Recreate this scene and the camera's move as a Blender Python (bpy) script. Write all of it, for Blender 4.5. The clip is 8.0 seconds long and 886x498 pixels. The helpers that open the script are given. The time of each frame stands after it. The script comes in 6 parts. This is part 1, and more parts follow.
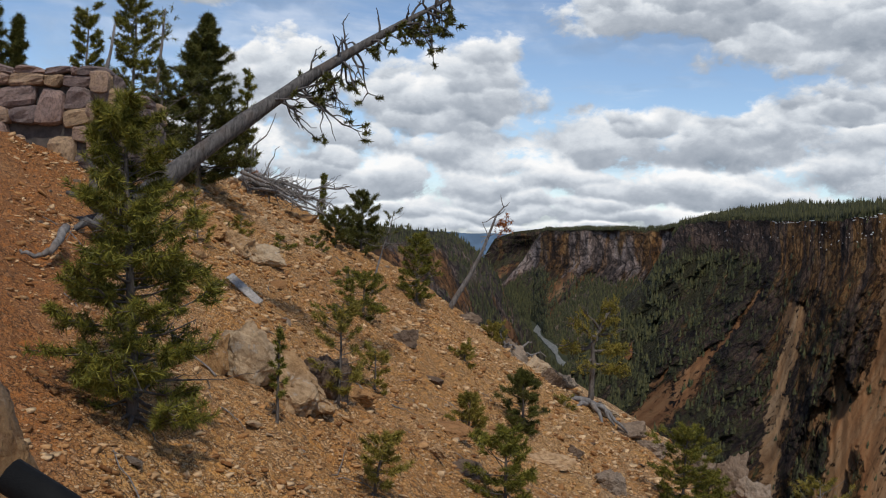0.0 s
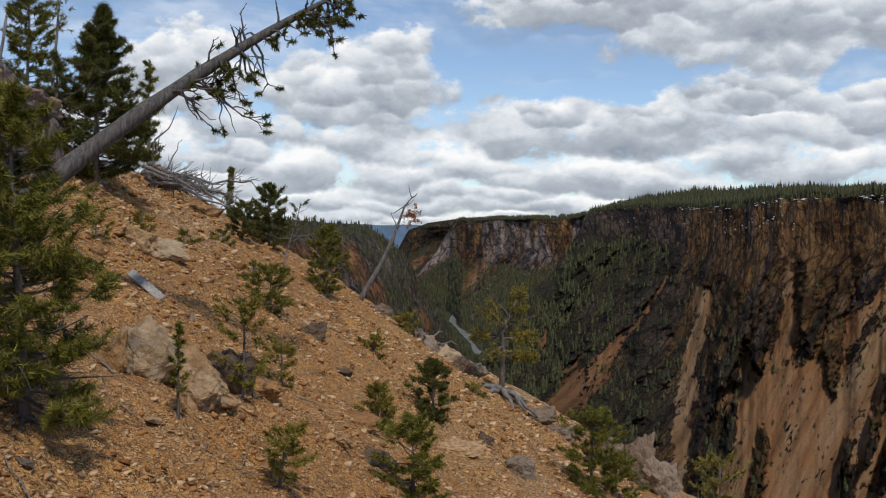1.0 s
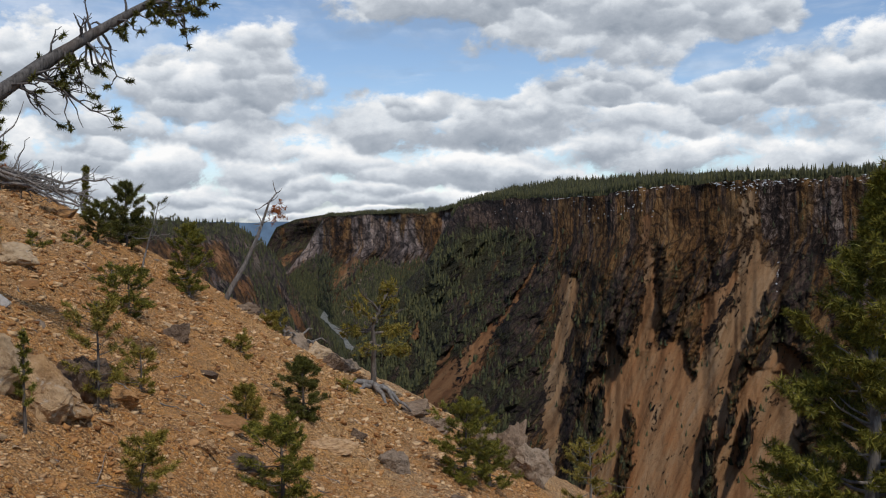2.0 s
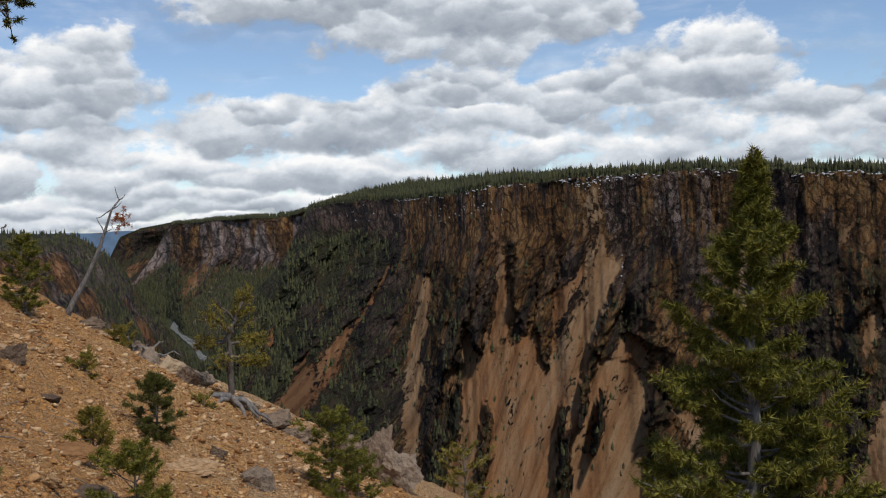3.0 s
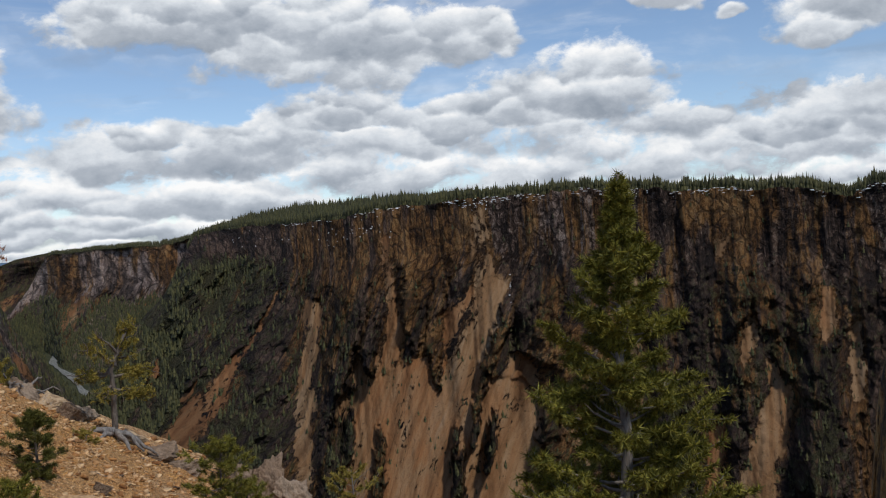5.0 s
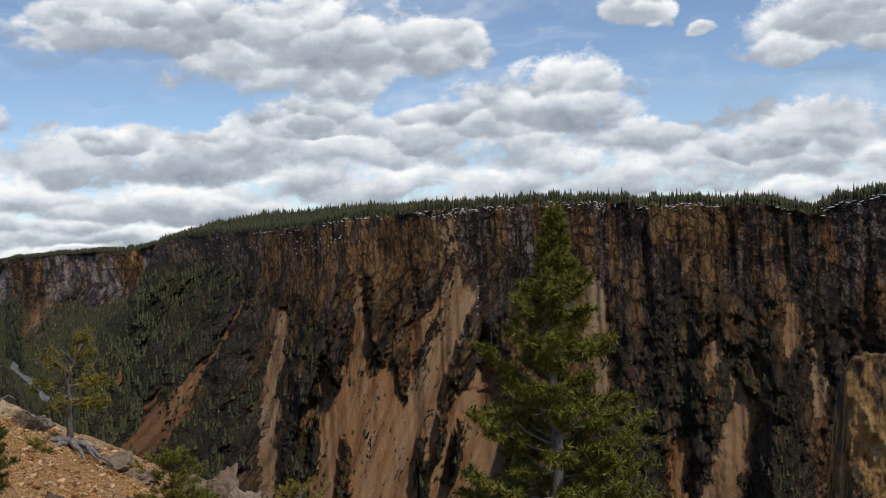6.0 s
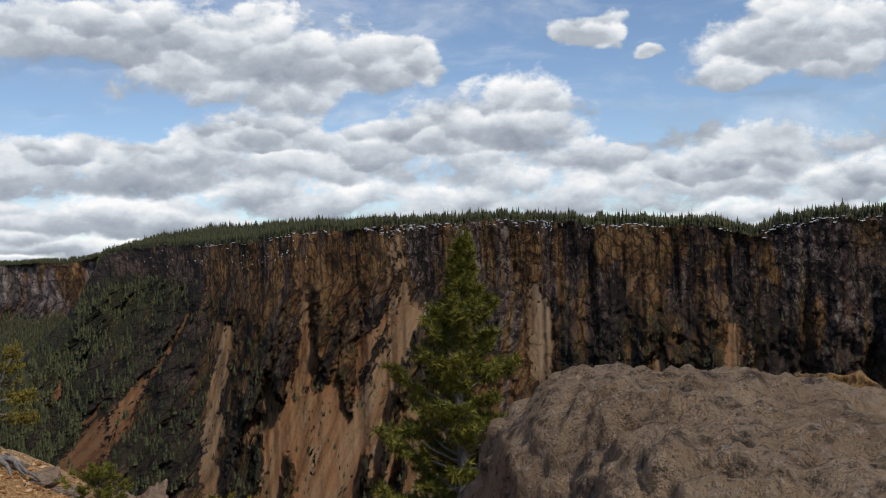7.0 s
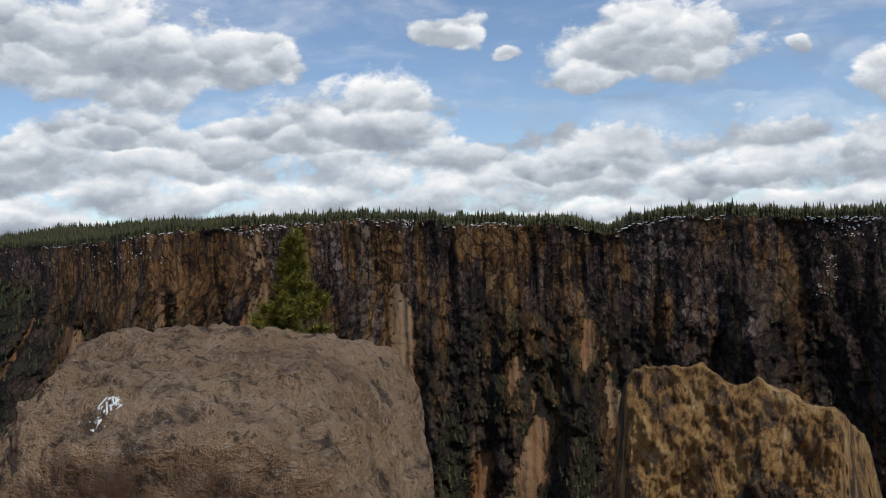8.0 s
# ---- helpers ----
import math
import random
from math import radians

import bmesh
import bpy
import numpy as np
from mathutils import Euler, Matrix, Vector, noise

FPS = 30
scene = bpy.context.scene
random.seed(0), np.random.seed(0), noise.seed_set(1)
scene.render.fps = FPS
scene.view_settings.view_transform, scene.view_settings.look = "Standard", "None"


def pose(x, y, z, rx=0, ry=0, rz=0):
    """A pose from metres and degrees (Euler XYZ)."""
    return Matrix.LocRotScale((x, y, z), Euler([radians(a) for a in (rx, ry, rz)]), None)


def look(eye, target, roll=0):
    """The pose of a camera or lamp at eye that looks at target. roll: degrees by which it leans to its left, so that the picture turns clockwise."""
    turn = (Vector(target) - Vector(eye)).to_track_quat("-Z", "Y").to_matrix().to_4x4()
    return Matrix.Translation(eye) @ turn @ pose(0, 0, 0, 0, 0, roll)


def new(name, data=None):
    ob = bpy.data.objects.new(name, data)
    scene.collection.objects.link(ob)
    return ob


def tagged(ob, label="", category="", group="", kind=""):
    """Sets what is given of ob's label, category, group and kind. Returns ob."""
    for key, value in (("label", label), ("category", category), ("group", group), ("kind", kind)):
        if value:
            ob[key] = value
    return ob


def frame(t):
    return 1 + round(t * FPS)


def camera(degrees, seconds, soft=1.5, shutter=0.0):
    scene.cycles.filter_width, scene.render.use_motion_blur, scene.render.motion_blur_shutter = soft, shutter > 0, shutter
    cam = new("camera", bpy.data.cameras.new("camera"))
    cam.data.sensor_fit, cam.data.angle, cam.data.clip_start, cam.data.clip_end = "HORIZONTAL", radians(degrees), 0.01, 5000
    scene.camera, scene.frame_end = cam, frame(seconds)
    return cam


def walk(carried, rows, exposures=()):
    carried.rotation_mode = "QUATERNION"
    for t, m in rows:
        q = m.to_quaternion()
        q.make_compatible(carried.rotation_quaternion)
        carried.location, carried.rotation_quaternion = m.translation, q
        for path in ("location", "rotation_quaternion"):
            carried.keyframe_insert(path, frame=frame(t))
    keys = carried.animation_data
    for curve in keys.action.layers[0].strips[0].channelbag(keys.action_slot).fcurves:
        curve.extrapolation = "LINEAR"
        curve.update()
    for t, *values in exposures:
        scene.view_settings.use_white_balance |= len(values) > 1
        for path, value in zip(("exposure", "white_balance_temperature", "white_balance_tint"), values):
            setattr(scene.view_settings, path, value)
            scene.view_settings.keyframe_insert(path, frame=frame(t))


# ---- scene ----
cam = camera(47.6, 8.0, soft=1.1)

PATH = [
    (0, (0.906, 1.689, 2.157), (-0.38, 3.22, 2.123), 2.1),
    (0.5, (0.985, 1.715, 2.156), (-0.244, 3.293, 2.116), 1.6),
    (1, (1.022, 1.739, 2.138), (-0.128, 3.374, 2.092), 1.0),
    (1.5, (1.005, 1.813, 2.133), (-0.045, 3.514, 2.08), 0.5),
    (3, (0.578, 2.421, 2.096), (-0.084, 4.307, 2.037), -2.2),
    (3.5, (0.331, 2.673, 2.143), (-0.219, 4.595, 2.088), -2.2),
    (4, (0.392, 2.627, 2.103), (-0.111, 4.562, 2.064), -2.8),
    (5.5, (0.931, 1.963, 2.176), (0.511, 3.918, 2.157), -3.2),
    (6, (1.091, 1.854, 2.246), (0.704, 3.817, 2.239), -2.5),
    (6.5, (1.268, 1.694, 2.296), (0.922, 3.664, 2.303), -1.9),
    (7, (1.553, 1.448, 2.321), (1.269, 3.428, 2.343), -1.7),
    (7.5, (1.747, 1.329, 2.311), (1.575, 3.322, 2.333), -1.8),
    (8, (1.908, 1.252, 2.288), (1.898, 3.252, 2.3), -2.1),
]
walk(cam, [(t, look(eye, target, roll)) for t, eye, target, roll in PATH])


# ---- light ----
SUN_AZ, SUN_EL = -128.0, 56.0          # degrees: bearing left of +y, height


def bearing_dir(b, e=0.0):
    b, e = radians(b), radians(e)
    return Vector((-math.sin(b) * math.cos(e), math.cos(b) * math.cos(e), math.sin(e)))


class Nodes:
    """Short writing of node trees."""

    def __init__(self, tree):
        self.t = tree

    def add(self, kind, **kw):
        n = self.t.nodes.new(kind)
        for k, v in kw.items():
            if k == "op":
                n.operation = v
            elif k == "blend":
                n.blend_type = v
            elif k == "dtype":
                n.data_type = v
            elif k == "clamp":
                n.clamp = v
            elif k == "feature":
                n.feature = v
            elif k == "sky":
                n.sky_type = v
            elif k == "attr":
                n.attribute_name = v
        return n

    def put(self, socket, v):
        if v is None:
            return
        if isinstance(v, (int, float)):
            socket.default_value = v
        elif isinstance(v, (tuple, list, Vector)):
            v = tuple(v)
            if socket.type == "RGBA" and len(v) == 3:
                v = (*v, 1.0)
            socket.default_value = v
        else:
            self.t.links.new(v, socket)

    def m(self, op, a, b=None, c=None, clamp=False):
        n = self.add("ShaderNodeMath", op=op)
        n.use_clamp = clamp
        for i, v in enumerate((a, b, c)):
            self.put(n.inputs[i], v)
        return n.outputs[0]

    def vm(self, op, a, b=None):
        n = self.add("ShaderNodeVectorMath", op=op)
        self.put(n.inputs[0], a)
        self.put(n.inputs[1], b)
        return n.outputs[0]

    def mix(self, f, a, b, blend="MIX"):
        n = self.add("ShaderNodeMix", dtype="RGBA", blend=blend)
        self.put(n.inputs[0], f)
        self.put(n.inputs[6], a)
        self.put(n.inputs[7], b)
        return n.outputs[2]

    def noise(self, vec, scale, detail=5.0, rough=0.55, dist=0.0):
        n = self.add("ShaderNodeTexNoise")
        self.put(n.inputs["Vector"], vec)
        self.put(n.inputs["Scale"], scale)
        self.put(n.inputs["Detail"], detail)
        self.put(n.inputs["Roughness"], rough)
        self.put(n.inputs["Distortion"], dist)
        return n.outputs[0]

    def noise_col(self, vec, scale):
        n = self.add("ShaderNodeTexNoise")
        self.put(n.inputs["Vector"], vec)
        self.put(n.inputs["Scale"], scale)
        self.put(n.inputs["Detail"], 4.0)
        return n.outputs[1]

    def voronoi(self, vec, scale, feature="F1", out=0, rand=1.0):
        n = self.add("ShaderNodeTexVoronoi", feature=feature)
        self.put(n.inputs["Vector"], vec)
        self.put(n.inputs["Scale"], scale)
        self.put(n.inputs["Randomness"], rand)
        return n.outputs[out]

    def step(self, v, lo, hi, a=0.0, b=1.0):
        n = self.add("ShaderNodeMapRange")
        n.interpolation_type = "SMOOTHSTEP"
        for i, x in enumerate((v, lo, hi, a, b)):
            self.put(n.inputs[i], x)
        return n.outputs[0]

    def ramp(self, v, stops):
        n = self.add("ShaderNodeValToRGB")
        e = n.color_ramp.elements
        while len(e) < len(stops):
            e.new(0.5)
        for el, (p, c) in zip(e, stops):
            el.position, el.color = p, (*c, 1.0)
        self.put(n.inputs[0], v)
        return n.outputs[0]


def make_world():
    w = bpy.data.worlds.new("sky")
    w.use_nodes = True
    t = w.node_tree
    t.nodes.clear()
    N = Nodes(t)
    sky = N.add("ShaderNodeTexSky", sky="NISHITA")
    sky.sun_disc = False
    sky.sun_elevation = radians(SUN_EL)
    sky.sun_rotation = radians(-SUN_AZ)
    sky.altitude, sky.air_density, sky.dust_density, sky.ozone_density = 2400, 1.0, 0.6, 1.6
    blue = N.add("ShaderNodeBackground")
    N.put(blue.inputs[0], sky.outputs[0])
    blue.inputs[1].default_value = SKY_STRENGTH
    co = N.add("ShaderNodeTexCoord").outputs["Generated"]
    sep = N.add("ShaderNodeSeparateXYZ")
    N.put(sep.inputs[0], co)
    x, y, z = sep.outputs
    b = N.m("MULTIPLY", N.m("ARCTAN2", N.m("MULTIPLY", x, -1.0), y), 180 / math.pi)
    e = N.m("MULTIPLY", N.m("ARCSINE", z), 180 / math.pi)
    # heaps of cumulus over the canyon: bearing, height, half width, half height
    heaps = [(40.1, 7.1, 5.6, 3.6), (38.0, 9.6, 3.0, 2.0), (50.0, 7.6, 4.6, 3.4), (47.1, 3.4, 3.2, 1.4), (26.0, 12.3, 8.5, 2.6), (28.6, 6.4, 2.8, 1.4), (23.2, 5.8, 4.4, 1.7), (18.0, 11.0, 7.5, 3.6),
             (11.6, 10.8, 3.6, 2.4), (5.2, 7.3, 6.6, 3.0), (18.8, 7.2, 4.6, 1.9), (13.0, 6.4, 4.0, 1.8), (-12.2, 10.9, 6.4, 2.9), (-8.0, 9.6, 2.6, 1.3), (-0.3, 12.4, 1.5, 1.0),
             (-19.7, 10.5, 0.9, 0.8), (-24.2, 8.2, 2.0, 2.2), (-6.8, 4.5, 6.6, 1.6), (-16.0, 3.5, 6.6, 1.5), (-22.8, 4.2, 1.9, 1.5), (-3.2, 11.4, 1.3, 0.7), (55.0, 13.0, 5.0, 2.4), (-36.0, 9.0, 8.0, 4.0)]

    def vec(p, q, r=0.0):
        c = N.add("ShaderNodeCombineXYZ")
        for i, v in enumerate((p, q, r)):
            N.put(c.inputs[i], v)
        return c.outputs[0]

    # ragged edges: bearing and height are shaken at two scales
    flat = vec(N.m("MULTIPLY", b, 0.10), N.m("MULTIPLY", e, 0.15), 3.7)
    shake = N.noise(flat, 1.6, 4.0, 0.55)
    fine = N.noise(flat, 3.4, 10.0, 0.60, 0.25)
    billow = N.noise(N.vm("ADD", flat, (7.0, 3.0, 0.0)), 5.5, 8.0, 0.62, 0.2)
    bw = N.m("ADD", b, N.m("MULTIPLY", N.m("SUBTRACT", shake, 0.5), 6.0))
    ew = N.m("ADD", e, N.m("MULTIPLY", N.m("SUBTRACT", N.noise(N.vm("ADD", flat, (3.0, 9.0, 0.0)), 1.9, 4.0, 0.55), 0.5), 3.0))
    best, lift = None, None
    for hb, he, ha, hc in heaps:
        p = N.m("DIVIDE", N.m("SUBTRACT", bw, hb), ha)
        q = N.m("DIVIDE", N.m("SUBTRACT", ew, he), hc)
        below = N.m("MULTIPLY", N.m("MINIMUM", q, 0.0), 0.45)
        qq = N.m("ADD", q, below)
        d = N.m("SUBTRACT", 1.0, N.m("SQRT", N.m("ADD", N.m("MULTIPLY", p, p), N.m("MULTIPLY", qq, qq))))
        if best is None:
            best, lift = d, q
        else:
            k = N.step(N.m("SUBTRACT", d, best), -0.25, 0.25)
            lift = N.m("ADD", N.m("MULTIPLY", lift, N.m("SUBTRACT", 1.0, k)), N.m("MULTIPLY", q, k))
            best = N.m("SMOOTH_MAX", best, d, 0.15)
    # rows of small puffs that crowd together towards the horizon
    row = vec(N.m("MULTIPLY", N.m("ADD", bw, N.m("MULTIPLY", N.m("SUBTRACT", fine, 0.5), 5.0)), 0.23), N.m("MULTIPLY", N.m("LOGARITHM", N.m("ADD", N.m("MAXIMUM", ew, 0.0), 1.6), 2.718), 3.5), 1.3)
    puff = N.add("ShaderNodeTexVoronoi", feature="SMOOTH_F1")
    N.put(puff.inputs["Vector"], row)
    N.put(puff.inputs["Scale"], 1.0)
    N.put(puff.inputs["Smoothness"], 0.6)
    off = N.vm("SUBTRACT", row, puff.outputs["Position"])
    sp = N.add("ShaderNodeSeparateXYZ")
    N.put(sp.inputs[0], off)
    small = N.m("SUBTRACT", 0.90, puff.outputs["Distance"])
    small = N.m("SUBTRACT", small, N.step(e, 5.0, 9.5, 0.0, 1.2))
    puff2 = N.add("ShaderNodeTexVoronoi", feature="SMOOTH_F1")
    N.put(puff2.inputs["Vector"], N.vm("ADD", N.vm("MULTIPLY", flat, (5.2, 5.2, 0.0)), N.vm("MULTIPLY", N.noise_col(flat, 5.0), (1.2, 1.2, 0.0))))
    N.put(puff2.inputs["Scale"], 1.0)
    N.put(puff2.inputs["Smoothness"], 0.5)
    off2 = N.vm("SUBTRACT", N.vm("MULTIPLY", flat, (5.2, 5.2, 0.0)), puff2.outputs["Position"])
    sp2 = N.add("ShaderNodeSeparateXYZ")
    N.put(sp2.inputs[0], off2)
    grain = N.m("ADD", N.m("MULTIPLY", N.m("SUBTRACT", fine, 0.5), 1.5), N.m("MULTIPLY", N.m("SUBTRACT", billow, 0.5), 0.9))
    heap_d = N.m("ADD", N.m("MULTIPLY", best, 1.3), N.m("ADD", grain, N.m("MULTIPLY", N.m("SUBTRACT", 0.42, puff2.outputs["Distance"]), 0.5)))
    small_d = N.m("ADD", N.m("MULTIPLY", small, 1.0), N.m("MULTIPLY", grain, 1.3))
    d0 = N.m("MAXIMUM", heap_d, small_d)
    which = N.step(N.m("SUBTRACT", heap_d, small_d), -0.15, 0.2)
    mask = N.step(d0, -0.16, 0.30)
    veil = N.step(N.noise(vec(N.m("MULTIPLY", b, 0.05), N.m("MULTIPLY", e, 0.22), 9.0), 1.5, 6.0, 0.6, 0.4), 0.42, 0.68, 0.0, 0.40)
    mask = N.m("MAXIMUM", mask, veil)
    mask = N.m("MAXIMUM", mask, N.step(e, 3.5, 0.5, 0.0, 0.85))
    mask = N.m("MULTIPLY", mask, N.step(e, -1.0, 0.3))
    # tops catch the sun, bases stay grey
    lit_h = N.m("ADD", N.m("MULTIPLY", lift, 0.40), N.m("MULTIPLY", sp2.outputs[1], 0.42))
    lit_s = N.m("SUBTRACT", N.m("MULTIPLY", sp.outputs[1], 0.80), 0.20)
    lit = N.m("ADD", N.m("MULTIPLY", lit_h, which), N.m("MULTIPLY", lit_s, N.m("SUBTRACT", 1.0, which)))
    lit = N.m("ADD", lit, N.m("MULTIPLY", N.m("SUBTRACT", billow, 0.5), 1.1))
    lit = N.m("SUBTRACT", lit, N.m("MULTIPLY", N.m("MAXIMUM", N.m("SUBTRACT", d0, 0.35), 0.0), 0.22))
    lit = N.m("ADD", lit, 0.74, clamp=True)
    col = N.ramp(lit, [(0.0, (0.30, 0.345, 0.41)), (0.35, (0.46, 0.505, 0.57)), (0.65, (0.70, 0.745, 0.80)), (1.0, (1.0, 1.0, 1.0))])
    cloud = N.add("ShaderNodeBackground")
    N.put(cloud.inputs[0], col)
    cloud.inputs[1].default_value = CLOUD_STRENGTH
    mixs = N.add("ShaderNodeMixShader")
    N.put(mixs.inputs[0], mask)
    N.put(mixs.inputs[1], blue.outputs[0])
    N.put(mixs.inputs[2], cloud.outputs[0])
    out = N.add("ShaderNodeOutputWorld")
    N.put(out.inputs[0], mixs.outputs[0])
    scene.world = w


SKY_STRENGTH, CLOUD_STRENGTH, SUN_STRENGTH = 0.122, 0.97, 2.4
make_world()
sun = bpy.data.lights.new("sun", "SUN")
sun.energy, sun.angle, sun.color = SUN_STRENGTH, radians(3.0), (1.0, 0.94, 0.85)
sun_ob = new("sun", sun)
sun_ob.matrix_world = look(bearing_dir(SUN_AZ, SUN_EL) * 60, (0, 0, 0))
scene.view_settings.exposure = 0.0


# ---- materials ----
def material(name):
    m = bpy.data.materials.new(name)
    m.use_nodes = True
    t = m.node_tree
    bs = t.nodes["Principled BSDF"]
    return m, Nodes(t), bs


def bump(N, bs, height, strength=0.5, dist=0.02):
    n = N.add("ShaderNodeBump")
    n.inputs["Strength"].default_value = strength
    n.inputs["Distance"].default_value = dist
    N.put(n.inputs["Height"], height)
    N.t.links.new(n.outputs[0], bs.inputs["Normal"])


def obj_co(N):
    return N.add("ShaderNodeTexCoord").outputs["Object"]


def scaled(N, co, s):
    return N.vm("MULTIPLY", co, s)


def mat_gravel():
    m, N, bs = material("gravel_slope")
    co = obj_co(N)
    big = N.noise(co, 0.16, 4, 0.55)
    mid = N.noise(co, 0.9, 6, 0.6)
    fine = N.noise(co, 14.0, 6, 0.7)
    a = N.ramp(big, [(0.32, (0.46, 0.19, 0.042)), (0.50, (0.58, 0.275, 0.072)), (0.66, (0.62, 0.35, 0.115))])
    red = N.add("ShaderNodeAttribute", attr="tone")
    sep = N.add("ShaderNodeSeparateColor")
    N.put(sep.inputs[0], red.outputs["Color"])
    a = N.mix(N.m("MULTIPLY", sep.outputs[0], 0.92), a, (0.36, 0.120, 0.028))
    a = N.mix(N.m("MULTIPLY", sep.outputs[1], 0.8), a, (0.56, 0.41, 0.245))
    a = N.mix(N.step(mid, 0.45, 0.72, 0.0, 0.5), a, (0.46, 0.31, 0.165))
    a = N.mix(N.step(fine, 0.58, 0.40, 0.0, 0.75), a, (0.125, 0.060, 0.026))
    warp = N.vm("ADD", co, N.vm("MULTIPLY", N.noise_col(co, 9.0), (0.05, 0.05, 0.05)))
    heights = []
    for scale, share, tint in ((11.0, 0.60, 0.55), (30.0, 0.45, 0.75), (75.0, 0.35, 0.70)):
        cs = N.add("ShaderNodeSeparateColor")
        N.put(cs.inputs[0], N.voronoi(warp, scale, "F1", 1))
        cd = N.voronoi(warp, scale, "F1", 0)
        there = N.step(cs.outputs[0], share, share + 0.06)
        body = N.m("MULTIPLY", there, N.step(cd, 0.52, 0.40))
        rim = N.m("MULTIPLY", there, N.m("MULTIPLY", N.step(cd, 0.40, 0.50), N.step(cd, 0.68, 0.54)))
        chips = N.ramp(cs.outputs[1], [(0.0, (0.28, 0.118, 0.040)), (0.3, (0.54, 0.265, 0.085)), (0.6, (0.64, 0.38, 0.155)), (0.85, (0.76, 0.55, 0.32)), (1.0, (0.40, 0.26, 0.15))])
        chips = N.mix(N.m("MULTIPLY", sep.outputs[0], 0.75), chips, (0.36, 0.125, 0.036))
        a = N.mix(N.m("MULTIPLY", body, tint), a, chips)
        # dark ring round each chip paints in the shade of the gaps
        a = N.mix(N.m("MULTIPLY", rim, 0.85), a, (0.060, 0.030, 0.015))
        heights.append(N.m("MULTIPLY", N.m("MULTIPLY", N.m("SUBTRACT", 0.62, N.m("MINIMUM", cd, 0.62)), there), 8.0 / scale))
    speck = N.noise(co, 60.0, 4, 0.8)
    a = N.mix(N.step(speck, 0.57, 0.68, 0.0, 0.5), a, (0.66, 0.50, 0.33))
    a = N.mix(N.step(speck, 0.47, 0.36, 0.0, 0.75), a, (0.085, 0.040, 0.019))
    a = N.mix(sep.outputs[2], a, N.ramp(N.noise(co, 0.02, 6, 0.7), [(0.35, (0.02, 0.026, 0.012)), (0.6, (0.06, 0.062, 0.032)), (0.75, (0.14, 0.11, 0.07))]))
    N.put(bs.inputs["Base Color"], a)
    bs.inputs["Roughness"].default_value = 0.95
    bs.inputs["Specular IOR Level"].default_value = 0.15
    h = N.m("ADD", N.m("ADD", heights[0], heights[1]), N.m("ADD", heights[2], N.m("MULTIPLY", fine, 0.35)))
    bump(N, bs, h, 1.0, 0.055)
    return m


